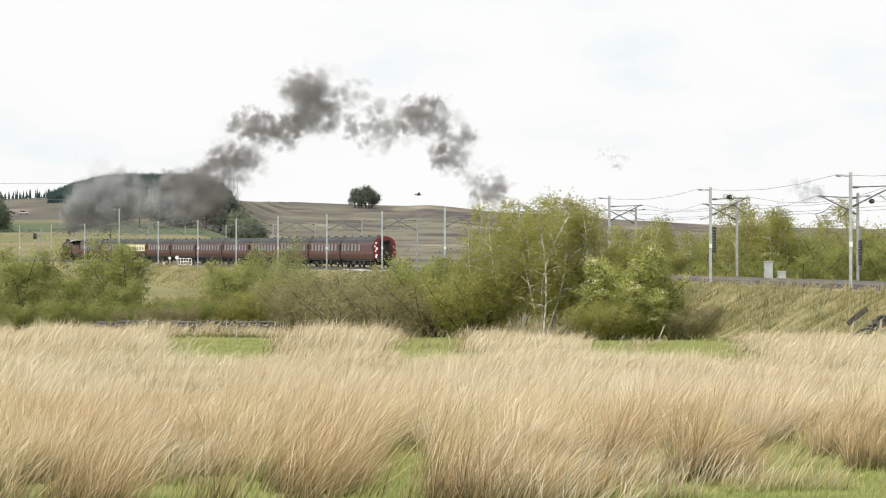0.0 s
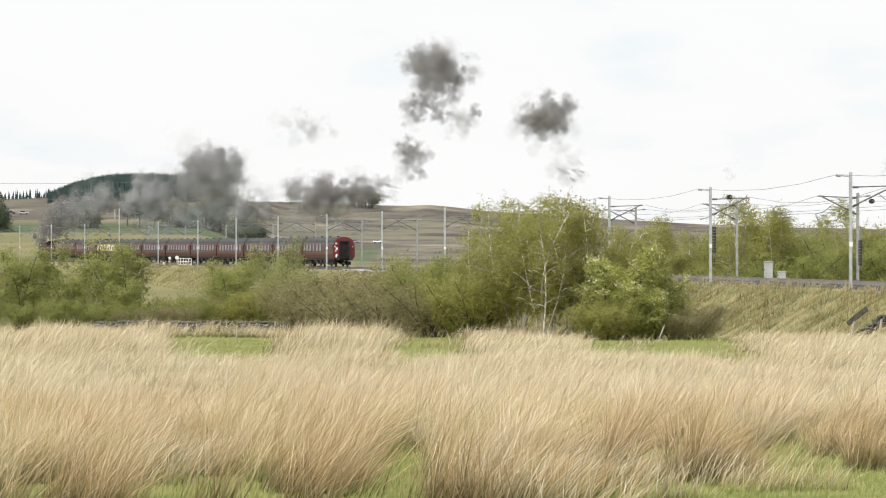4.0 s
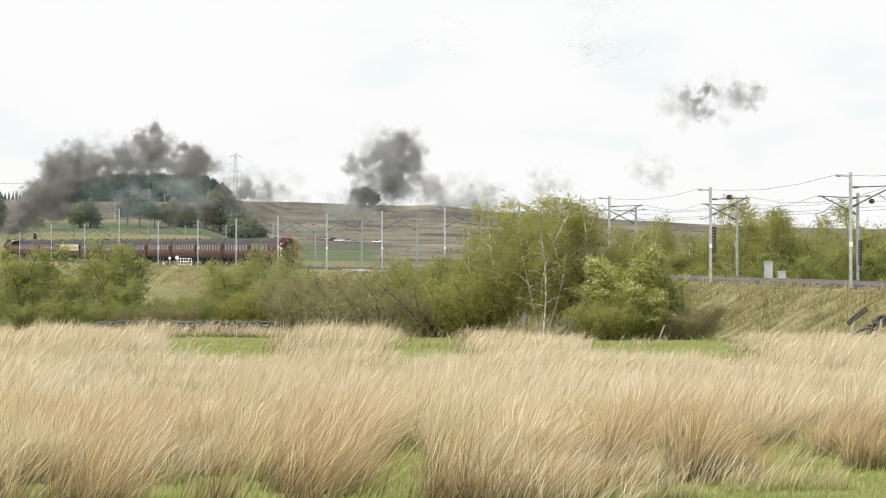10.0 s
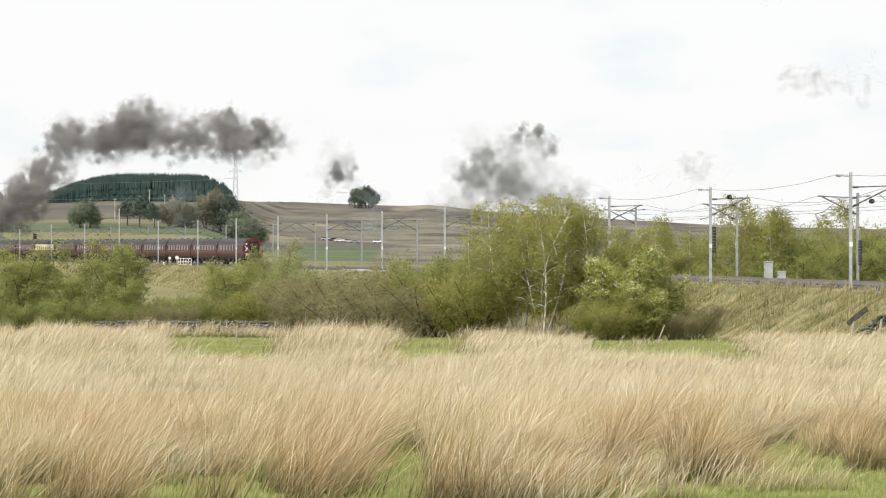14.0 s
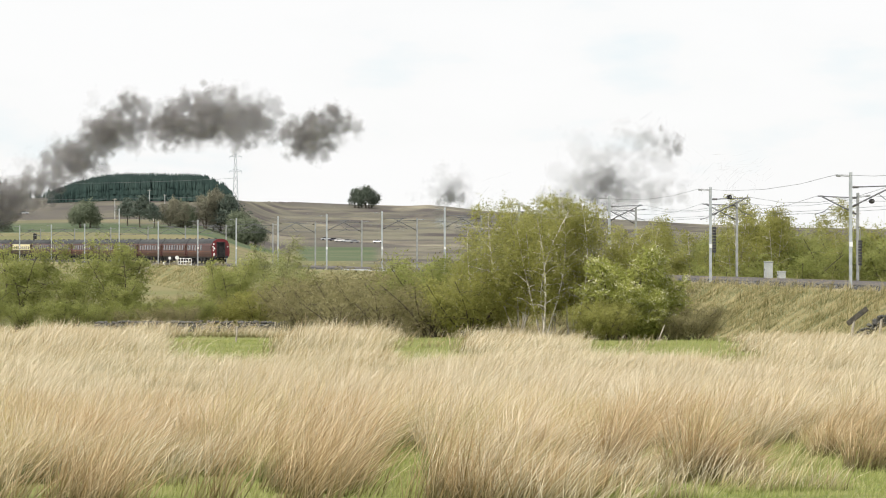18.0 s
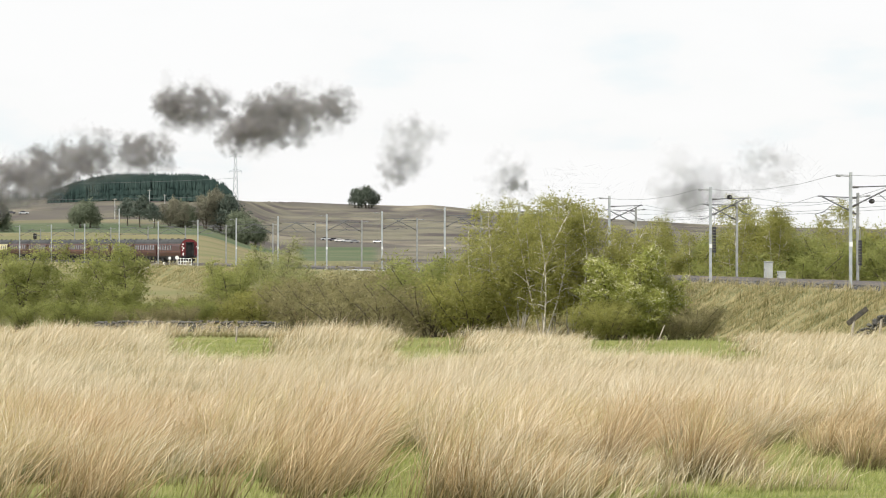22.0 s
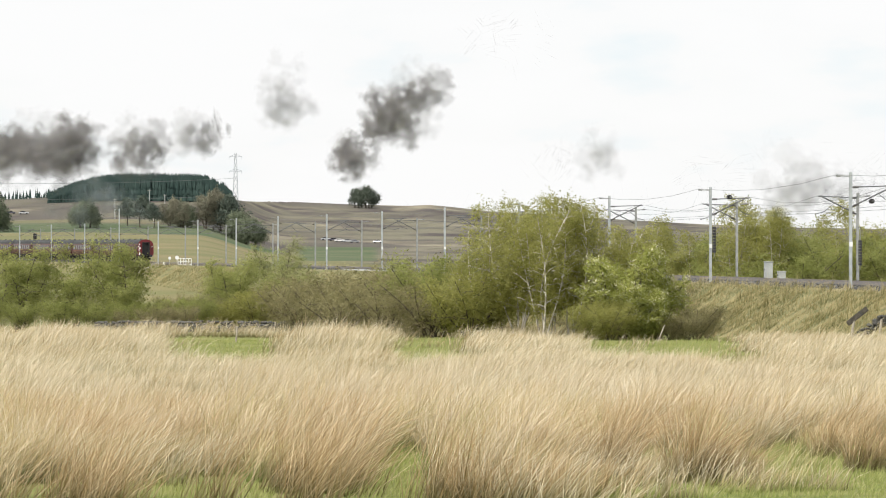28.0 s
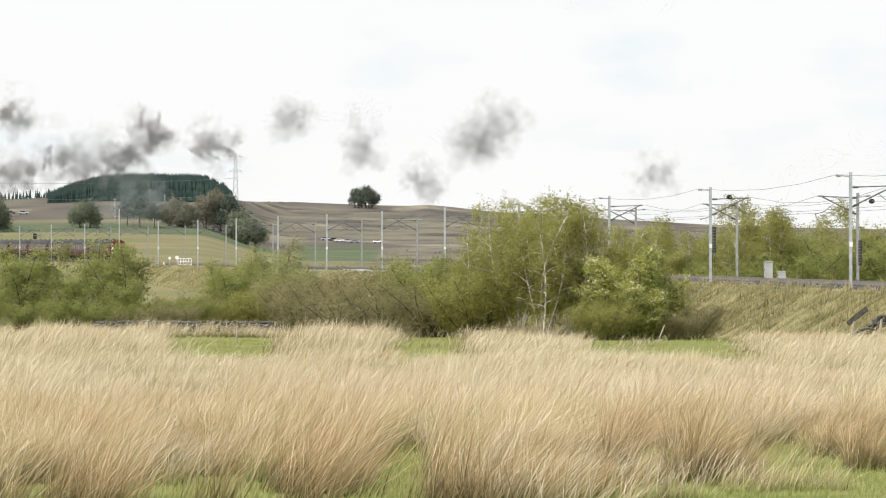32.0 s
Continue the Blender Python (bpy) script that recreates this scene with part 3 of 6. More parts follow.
    if blossom:
        pick = [q for q in range(len(cen)) if cen[q][2] > 0.3 * h]
        V, F, N = leaves_at(rs, [cen[q] * np.array([1.1, 1.1, 1.04]) for q in pick], [0.55 * rad[q] for q in pick], blossom, 0.075, (0, 0, 0.45 * h), row=3)
        linked("blossom", crown_mesh("blossom", V, F, N), M_BLOSSOM, root, "creamy blossom clusters")
    root.matrix_basis = pose(0, 0, -60)
    return root


def place(proto, x, y, turn=0, size=1.0, dz=-0.05, label="", on_bank=None):
    z = float(ground_z(np.array(x, float), np.array(y, float))) if on_bank is None else on_bank
    ob = copy_thing(proto, pose(x, y, z + dz, 0, 0, turn) @ Matrix.Diagonal((size, size, size, 1)))
    if label:
        tagged(ob, label)
    return ob


def drop_proto(root):
    for o in (*root.children_recursive, root):
        bpy.data.objects.remove(o)


def at_ground(x, y, dz=0.0, turn=0.0):
    return pose(x, y, float(ground_z(np.array(float(x)), np.array(float(y)))) + dz, 0, 0, turn)


# ---- woods and bushes ----
birch_a = tree("birch_tree", 11, 8.8, 6.2, 4, 0.22, 17, 72, 0.075, 0.085, 0.06, 0.34, 0.8, 0.40, bark=M_BIRCHBARK, leafmat=M_BIRCH, label="wind-bent silver birch in fresh olive-green leaf", rise=(0.3, 1.1), wind=0.4)
birch_b = tree("birch_tree", 12, 8.8, 5.6, 4, 0.2, 16, 72, 0.075, 0.08, 0.09, 0.36, 0.78, 0.42, bark=M_BIRCHBARK, leafmat=M_BIRCH, label="slender silver birch in olive-green spring leaf", rise=(0.3, 1.1), wind=0.45)
birch_c = tree("birch_tree", 13, 9.5, 7.0, 3, 0.26, 18, 72, 0.085, 0.10, 0.04, 0.32, 0.9, 0.40, bark=M_BIRCHBARK, leafmat=M_BIRCH, label="tall birch with olive-green crown and pale stems", rise=(0.3, 1.0))
bush_a = tree("sallow_bush", 21, 4.2, 6.0, 7, 0.14, 8, 63, 0.075, 0.055, 0.03, 0.45, 0.8, 0.12, bark=M_BARK, leafmat=M_WILLOW, label="rounded grey-green sallow bush", category="bush", rise=(0.3, 1.2))
bush_b = tree("sallow_bush", 22, 3.6, 6.2, 8, 0.1, 7, 63, 0.075, 0.05, 0.03, 0.45, 0.8, 0.12, bark=M_BARK, leafmat=M_BIRCH, label="dense olive-green sallow bush", category="bush", rise=(0.3, 1.2))
bush_c = tree("sallow_bush", 23, 3.4, 6.0, 9, 0.1, 7, 45, 0.06, 0.04, 0.05, 0.45, 0.8, 0.2, bark=M_BARK, leafmat=M_OLIVE, label="thin olive-brown sallow bush coming into leaf", category="bush", rise=(0.5, 1.6))
rowan = tree("rowan_tree", 31, 5.6, 5.2, 5, 0.1, 13, 63, 0.085, 0.09, 0.02, 0.34, 0.66, 0.05, bark=M_BARK, leafmat=M_ROWAN, label="bright yellow-green rowan with creamy blossom", blossom=9)
willow = tree("willow_tree", 41, 8.4, 8.0, 4, 0.36, 13, 63, 0.08, 0.12, 0.02, 0.32, 1.0, 0.32, bark=M_BARK, leafmat=M_PALEWILLOW, label="open-crowned willow in pale green leaf", rise=(0.3, 1.0))
alder = tree("alder_tree", 42, 6.4, 7.0, 5, 0.24, 12, 72, 0.08, 0.11, 0.03, 0.36, 0.9, 0.12, bark=M_BARK, leafmat=M_WILLOW, label="dense dull green alder", rise=(0.2, 0.9))
scrub = tree("thorn_scrub", 51, 2.4, 5.2, 9, 0.08, 8, 27, 0.05, 0.03, 0.05, 0.45, 0.5, 0.1, bark=M_BARK, leafmat=M_OLIVE, label="brown half-bare thorn scrub", category="bush", rise=(0.4, 1.4))
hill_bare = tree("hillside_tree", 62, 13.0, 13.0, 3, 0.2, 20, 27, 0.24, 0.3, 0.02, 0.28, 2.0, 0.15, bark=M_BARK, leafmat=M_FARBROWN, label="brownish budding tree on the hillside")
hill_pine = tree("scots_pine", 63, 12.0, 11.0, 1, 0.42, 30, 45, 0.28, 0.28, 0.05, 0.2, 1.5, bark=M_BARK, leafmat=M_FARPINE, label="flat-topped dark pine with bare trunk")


def domed_tree(name, seed, trunks, rx, rz, foot, clumps, material, label):
    """One round-headed canopy on a stand of visible trunks."""
    rs = np.random.RandomState(seed)
    root = empty_thing(name, Matrix(), label, "tree")
    paths, cen = [], []
    for q in range(trunks):
        x, y = rx * (-0.74 + 1.48 * (q + 0.5) / trunks) + rs.uniform(-0.5, 0.5), rs.uniform(-0.25, 0.25) * rx
        paths.append([(np.array([x * f, y * f, z]), r) for f, z, r in ((0.86, -0.4, 0.5), (0.9, 0.6 * foot, 0.4), (1.0, 1.4 * foot, 0.3), (1.05, foot + 0.6 * rz, 0.12))])
    for q in range(clumps):
        d = rs.normal(0, 1, 3)
        d[2] = abs(d[2]) * 1.15 - 0.15
        d *= rs.uniform(0.1, 1.0) ** 0.4 / np.linalg.norm(d)
        cen.append(np.array([d[0] * rx, d[1] * 0.75 * rx, foot + d[2] * rz + 0.9 * math.sin(0.9 * d[0] * rx)]))
    V, F = tubes(paths, 6)
    linked("trunk", mesh_of("trunk", V, F, smooth=True), M_BARK, root)
    V, F, N = leaves_at(rs, cen, rs.uniform(1.4, 2.6, len(cen)), 126, 0.30, (0, 0, foot + 1), wind=0.0)
    linked("crown", crown_mesh("crown", V, F, N), material, root)
    return root


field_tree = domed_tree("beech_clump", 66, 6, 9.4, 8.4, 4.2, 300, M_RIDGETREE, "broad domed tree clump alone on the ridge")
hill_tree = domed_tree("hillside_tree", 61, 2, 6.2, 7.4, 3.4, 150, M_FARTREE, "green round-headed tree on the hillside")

SWAYING = []
for proto, spots in (
    (birch_a, [(2.7, 194, 10, 0.80), (4.3, 190, 200, 0.94), (7.3, 191, 120, 1.0), (17.3, 306, 30, 1.16), (32.1, 333, 80, 1.31), (29.6, 310, 200, 1.39)]),
    (birch_b, [(5.7, 188, 80, 0.98), (8.4, 196, 160, 1.02), (9.2, 193, 250, 0.95), (1.0, 196, 300, 0.60), (10.4, 192, 15, 0.78), (12.6, 229, 40, 0.98), (27.8, 312, 0, 1.35), (6.6, 200, 220, 1.0)]),
    (birch_c, [(31.8, 316, 60, 1.22), (34.0, 324, 220, 1.12), (4.9, 204, 50, 0.9), (30.8, 315, 140, 1.37), (35.6, 324, 20, 1.20), (41.6, 331, 200, 1.37), (24.5, 321, 90, 1.03), (21.0, 319, 260, 0.96), (38.2, 314, 100, 1.03)]),
    (bush_a, [(0.0, 200, 0, 1.25), (37.6, 321, 40, 2.05), (33.3, 308, 10, 1.82), (-34.0, 246, 30, 0.8), (-12.2, 268, 60, 1.05), (-22.2, 254, 100, 0.6), (-20.0, 256, 10, 0.65), (-23.4, 248, 200, 0.55), (-33.6, 242, 10, 0.6), (-30.6, 241, 90, 0.55), (-27.6, 240, 200, 0.6), (-25.2, 240, 300, 0.5), (-18.6, 252, 60, 0.6), (26.2, 306, 60, 1.48)]),
    (bush_b, [(1.6, 191, 30, 1.15), (9.0, 179, 110, 0.62), (8.2, 181, 10, 0.60), (-14.5, 258, 300, 0.9), (-8.9, 262, 30, 1.0), (0.6, 402, 50, 1.3), (-16.9, 262, 10, 0.7), (22.3, 310, 50, 1.60)]),
    (bush_c, [(-2.2, 208, 20, 1.2), (-4.6, 214, 140, 1.15), (-7.2, 220, 250, 1.1), (-4.0, 236, 10, 1.45), (-9.6, 240, 80, 1.25), (-0.8, 196, 200, 1.0), (12.4, 181, 30, 0.42), (-11.6, 250, 70, 1.1), (-21.4, 244, 30, 0.55), (-19.3, 246, 130, 0.6), (-24.2, 243, 250, 0.5), (-1.2, 216, 300, 1.3), (13.3, 181, 200, 0.46), (-6.6, 232, 0, 1.3), (-20.9, 262, 40, 0.85), (-18.9, 266, 160, 0.8), (14.3, 187, 70, 0.62), (15.2, 190, 150, 0.5)]),
    (rowan, [(9.9, 184, 20, 1.0), (12.0, 186, 140, 0.78), (11.0, 181, 250, 0.62)]),
    (willow, [(-15.0, 300, 30, 1.0), (-13.0, 288, 220, 0.75)]),
    (alder, [(-19.2, 292, 40, 0.98), (-32.2, 252, 10, 1.06), (-24.8, 256, 130, 1.12), (-36.5, 258, 250, 1.12), (-17.6, 276, 80, 0.85), (-29.0, 262, 200, 0.8), (-24.3, 250, 60, 0.62), (22.6, 330, 20, 1.35), (25.6, 322, 140, 1.3), (29.6, 330, 250, 1.45), (35.2, 322, 70, 1.35), (38.6, 318, 190, 1.45), (42.0, 312, 310, 1.4)]),
    (scrub, [(-3.2, 200, 40, 1.1), (-6.2, 206, 120, 1.0), (-9.4, 222, 200, 1.0)]),
):
    for x, y, turn, size in spots:
        SWAYING.append(place(proto, x, y, turn, size))
for proto, spots in (
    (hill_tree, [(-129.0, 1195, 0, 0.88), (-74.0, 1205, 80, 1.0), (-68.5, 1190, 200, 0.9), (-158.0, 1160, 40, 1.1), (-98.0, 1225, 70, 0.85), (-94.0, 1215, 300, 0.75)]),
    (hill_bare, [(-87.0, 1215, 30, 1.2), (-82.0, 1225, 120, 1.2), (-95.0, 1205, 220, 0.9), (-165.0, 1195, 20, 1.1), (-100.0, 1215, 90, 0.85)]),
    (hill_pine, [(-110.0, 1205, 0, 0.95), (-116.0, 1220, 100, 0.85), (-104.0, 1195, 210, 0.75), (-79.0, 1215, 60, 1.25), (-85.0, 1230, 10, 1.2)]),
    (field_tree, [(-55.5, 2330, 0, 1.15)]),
):
    for x, y, turn, size in spots:
        place(proto, x, y, turn, size)
for c, n, size, pr in ((-133, 6.5, 0.42, bush_c), (-128, 8.5, 0.5, bush_c), (-138, 9.5, 0.45, scrub), (-124, 10.5, 0.6, bush_b), (-150, 11.5, 0.3, bush_c), (-143, 11.0, 0.32, scrub), (-168, 9.0, 0.22, scrub), (142, 7.0, 0.4, bush_c), (150, 9.0, 0.5, bush_a), (128, 9.5, 0.45, bush_c)):
    q = on_line(c, n)
    SWAYING.append(place(pr, float(q[0]), float(q[1]), c * 7, size, on_bank=float(q[2] + np.interp(n, [v[0] for v in bank_prof[::-1]], [v[1] for v in bank_prof[::-1]]))))
for o in (birch_a, birch_b, birch_c, bush_a, bush_b, bush_c, rowan, willow, alder, scrub, hill_tree, hill_bare, hill_pine, field_tree):
    drop_proto(o)


def plantation():
    """A far spruce wood: many jagged tiered cones in one mesh, close set, with a low straggling edge."""
    rs = np.random.RandomState(7)
    V, F = [], []
    spots = []
    edge_a = np.array([-0.1190, -0.1155, -0.1113, -0.1062, -0.0994, -0.0890, -0.0770, -0.0660, -0.0635, -0.0615])
    edge_h = np.array([2.5, 5.0, 7.4, 9.6, 11.0, 11.8, 12.0, 11.4, 9.5, 4.5])
    for k in range(5200):
        a = rs.uniform(-0.1190, -0.0615)
        y = 1615 + 130 * rs.uniform(0, 1) ** 1.6
        spots.append((a * y, y, float(np.interp(a, edge_a, edge_h)) * rs.uniform(0.86, 1.05)))
    for k in range(150):
        a = rs.uniform(-0.17, -0.117)
        spots.append((a * 1690, 1690 + rs.uniform(-15, 15), rs.uniform(1.5, 5.0)))
    for x, y, h in spots:
        z = float(ground_z(np.array(x), np.array(y)))
        w = max(0.6, h * rs.uniform(0.12, 0.17))
        for tier in range(3):
            b, top, r = z + h * (0.02 + 0.25 * tier), z + h * (0.56 + 0.22 * tier), w * (1 - 0.24 * tier)
            i0 = len(V)
            for e in range(6):
                an = 6.283 * e / 6 + rs.uniform(0, 0.5)
                q = r * rs.uniform(0.75, 1.2)
                V.append((x + q * math.cos(an), y + q * math.sin(an), b + rs.uniform(-0.05, 0.05) * h))
            V.append((x, y, min(top, z + h)))
            F += [(i0 + e, i0 + (e + 1) % 6, i0 + 6) for e in range(6)]
    tagged(linked("spruce_plantation", mesh_of("spruce_plantation", np.array(V), np.array(F)), M_SPRUCE), "dark blue-green spruce plantation on the skyline", "wood", kind="stuff")


plantation()


# ---- rushes and turf ----
LAWNS = [(-0.42, 31.5, 0.38, 7.0), (5.3, 33.8, 2.3, 5.6), (2.6, 35.0, 1.2, 2.6), (2.9, 27.6, 1.5, 1.6), (-2.1, 28.0, 0.6, 2.2), (4.6, 27.5, 1.2, 3.0)]
FAR_LAWNS = [(-0.067, 145, 0.020, 52), (-0.005, 142, 0.014, 56), (0.066, 140, 0.026, 36), (0.086, 112, 0.012, 20), (0.040, 176, 0.030, 12)]


def lawn_depth(x, y):
    """Under 1 inside a patch of short turf."""
    best = np.full(np.shape(x), 9.0)
    wob = 1 + 0.5 * waves(x, y, 2.5, 12) + 0.3 * waves(x, y, 9.0, 13)
    for cx, cy, rx, ry in LAWNS:
        best = np.minimum(best, (((x - cx) / rx) ** 4 + ((y - cy) / ry) ** 4) * wob)
    for ca, cy, ra, ry in FAR_LAWNS:
        best = np.minimum(best, (((x / y - ca) / ra) ** 4 + ((y - cy) / ry) ** 4) * wob)
    return best


def lawn(x, y):
    return lawn_depth(x, y) < 1


def blades(rs, base, length, width, lean_x, lean_y, steps, bow=1.8):
    """Bent tapering blades; returns points, triangles and UVs."""
    k = len(base)
    an = rs.uniform(0, math.pi, k)
    side = np.stack([np.cos(an), np.sin(an), 0 * an], -1) * (width * 0.5)[:, None]
    rows, uv = [], []
    for s in range(steps + 1):
        t = s / steps
        mid = base + np.stack([lean_x * length * t ** bow, lean_y * length * t ** bow, length * t * (1 - 0.22 * t * np.minimum(1, np.abs(lean_x)))], -1)
        if s < steps:
            rows += [mid - side * (1 - 0.75 * t), mid + side * (1 - 0.75 * t)]
            uv += [(0, t), (1, t)]
        else:
            rows.append(mid)
            uv.append((0.5, 1))
    m = len(rows)
    V = np.stack(rows, 1).reshape(-1, 3)
    tri = []
    for s in range(steps - 1):
        b = 2 * s
        tri += [(b, b + 1, b + 3), (b, b + 3, b + 2)]
    b = 2 * (steps - 1)
    tri.append((b, b + 1, b + 2))
    Fs = (np.arange(k)[:, None, None] * m + np.array(tri)[None]).reshape(-1, 3)
    return V, Fs, np.tile(np.array(uv), (k, 1))


def rushes():
    """Bands of rush from the tripod outward: rusty and open near by, a pale wind-combed sheet beyond, tall clumps at the far edge."""
    rs = np.random.RandomState(3)
    bands = {}
    for d0, d1, sp, per, wd, steps, tuft in ((26.0, 37, 0.56, 110, 0.0095, 3, 0.15), (37, 50, 0.54, 95, 0.011, 3, 0.16), (50, 75, 0.60, 80, 0.014, 2, 0.19), (75, 110, 0.75, 50, 0.02, 2, 0.27), (110, 160, 1.0, 38, 0.03, 2, 0.42), (160, 205, 1.15, 26, 0.042, 2, 0.55)):
        n = int((d1 - d0) * 0.29 * (d0 + d1) / 2 / sp ** 2)
        y = np.sqrt(rs.uniform(d0 ** 2, d1 ** 2, n))
        x = y * rs.uniform(-0.145, 0.145, n)
        keep = (lawn_depth(x, y) > rs.uniform(0.75, 1.25, n)) | (rs.uniform(0, 1, n) < np.where(y > 60, 0.02, 0.035))
        keep &= waves(x, y, 4.5, 21) > -0.62
        keep &= (y > 46) | (waves(x, y, 0.9, 28) + rs.normal(0, 0.15, n) > -0.35)
        keep &= ~((y > 176) & ((waves(x, y, 14.0, 22) < -0.3) | (x / y > 0.05)))
        x, y = x[keep], y[keep]
        vigour = np.clip(0.85 + 0.5 * waves(x, y, 1.8, 23) + 0.3 * waves(x, y, 9.0, 24) + rs.normal(0, 0.14, len(x)), 0.35, 1.5)
        a = x / y
        vigour = vigour * np.where((y > 176) | ((y > 120) & (a < -0.09)), 1.35, 1.0) * np.where((y > 52) & (y < 115), 0.78, 1.0)
        vigour = vigour * np.where((y > 125) & (y < 172) & (a > -0.046) & (a < -0.02), 1.6, 1.0) * np.where((y < 40) & (a > 0.035) & (a < 0.11), 0.75, 1.0) * np.where((y > 39) & (y < 52), 0.88, 1.0) * np.where((y < 31) & (a > 0), 0.72, 1.0)
        rusty = (waves(x, y, 3.2, 27) + rs.normal(0, 0.3, len(x)) > np.where(y < 37, np.where(x < -0.2, -0.45, 0.5), np.where(y < 50, 0.3, np.where(y > 150, 0.35, 0.75))))
        green = ~rusty & (y < 45) & (rs.uniform(0, 1, len(x)) < 0.2)
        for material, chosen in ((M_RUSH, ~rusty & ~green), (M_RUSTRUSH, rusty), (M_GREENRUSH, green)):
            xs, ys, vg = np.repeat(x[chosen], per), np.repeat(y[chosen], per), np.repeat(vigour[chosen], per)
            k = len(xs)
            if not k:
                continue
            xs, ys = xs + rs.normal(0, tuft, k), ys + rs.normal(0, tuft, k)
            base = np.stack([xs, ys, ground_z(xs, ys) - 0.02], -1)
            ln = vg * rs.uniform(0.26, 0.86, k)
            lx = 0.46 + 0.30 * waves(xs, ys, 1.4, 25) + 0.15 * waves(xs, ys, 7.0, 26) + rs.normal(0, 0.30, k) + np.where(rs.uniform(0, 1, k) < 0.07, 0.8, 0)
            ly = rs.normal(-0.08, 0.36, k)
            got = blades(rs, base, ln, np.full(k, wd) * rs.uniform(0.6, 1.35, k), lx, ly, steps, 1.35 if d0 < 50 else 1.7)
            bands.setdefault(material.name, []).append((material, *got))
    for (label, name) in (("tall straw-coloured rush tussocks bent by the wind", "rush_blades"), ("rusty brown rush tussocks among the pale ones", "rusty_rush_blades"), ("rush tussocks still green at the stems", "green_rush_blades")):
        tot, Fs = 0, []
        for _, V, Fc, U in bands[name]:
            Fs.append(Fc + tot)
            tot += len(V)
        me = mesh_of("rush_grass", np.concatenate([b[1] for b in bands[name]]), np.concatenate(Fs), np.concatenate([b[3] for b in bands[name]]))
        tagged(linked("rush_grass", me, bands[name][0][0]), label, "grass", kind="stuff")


def tussock_mesh(seed, blades_n=330):
    rs = np.random.RandomState(seed)
    r = 0.24 * np.sqrt(rs.uniform(0, 1, blades_n))
    an = rs.uniform(0, 6.283, blades_n)
    base = np.stack([r * np.cos(an), r * np.sin(an), np.full(blades_n, -0.03)], -1)
    ln = rs.uniform(0.45, 1.0, blades_n) * (1.05 - 1.2 * r)
    lx = 0.25 + 1.6 * base[:, 0] + rs.normal(0, 0.26, blades_n) + np.where(rs.uniform(0, 1, blades_n) < 0.1, 0.8, 0)
    ly = 1.6 * base[:, 1] + rs.normal(0, 0.26, blades_n)
    V, Fc, U = blades(rs, base, ln, rs.uniform(0.006, 0.013, blades_n), lx, ly, 4)
    return mesh_of("stem_clump", V, Fc, U)


TUSSOCKS = []


def tussocks():
    """The nearest clumps, each a thing of its own."""
    rs = np.random.RandomState(17)
    meshes = [tussock_mesh(q) for q in range(9)]
    for q, me in enumerate(meshes):
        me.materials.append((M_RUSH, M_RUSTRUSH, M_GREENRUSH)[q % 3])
    n = 0
    while n < 150:
        y = rs.uniform(31.0, 44)
        x = y * rs.uniform(-0.14, 0.14)
        if lawn(np.array(x), np.array(y)) and rs.uniform() < 0.96:
            continue
        big = rs.uniform(0.6, 1.15)
        root = empty_thing("rush_tussock", at_ground(x, y) , "straw-coloured rush tussock bowed by the wind", "grass", "rush tussocks")
        linked("stem_clump", meshes[n % 9], None, root, at=pose(0, 0, 0, 0, 0, rs.uniform(-35, 35)) @ Matrix.Diagonal((big, big, big * rs.uniform(0.8, 1.05), 1)))
        TUSSOCKS.append(root)
        n += 1


def turf():
    rs = np.random.RandomState(5)
    Vs, Fs, Us, tot = [], [], [], 0
    for d0, d1, n, wd in ((28, 48, 90000, 0.006), (100, 190, 45000, 0.03)):
        y = np.sqrt(rs.uniform(d0 ** 2, d1 ** 2, n))
        x = y * rs.uniform(-0.145, 0.145, n)
        keep = (lawn_depth(x, y) < 1.5) | (rs.uniform(0, 1, n) < 0.2)
        x, y = x[keep], y[keep]
        k = len(x)
        base = np.stack([x, y, ground_z(x, y) - 0.01], -1)
        V, Fc, U = blades(rs, base, rs.uniform(0.04, 0.13, k) * np.where(rs.uniform(0, 1, k) < 0.06, 2.6, 1.0), np.full(k, wd), rs.normal(0.3, 0.4, k), rs.normal(0, 0.4, k), 2)
        Vs.append(V), Fs.append(Fc + tot), Us.append(U)
        tot += len(V)
    me = mesh_of("turf_grass", np.concatenate(Vs), np.concatenate(Fs), np.concatenate(Us))
    tagged(linked("turf_grass", me, M_TURF), "short bright green grazed turf between the rushes", "grass", kind="stuff")


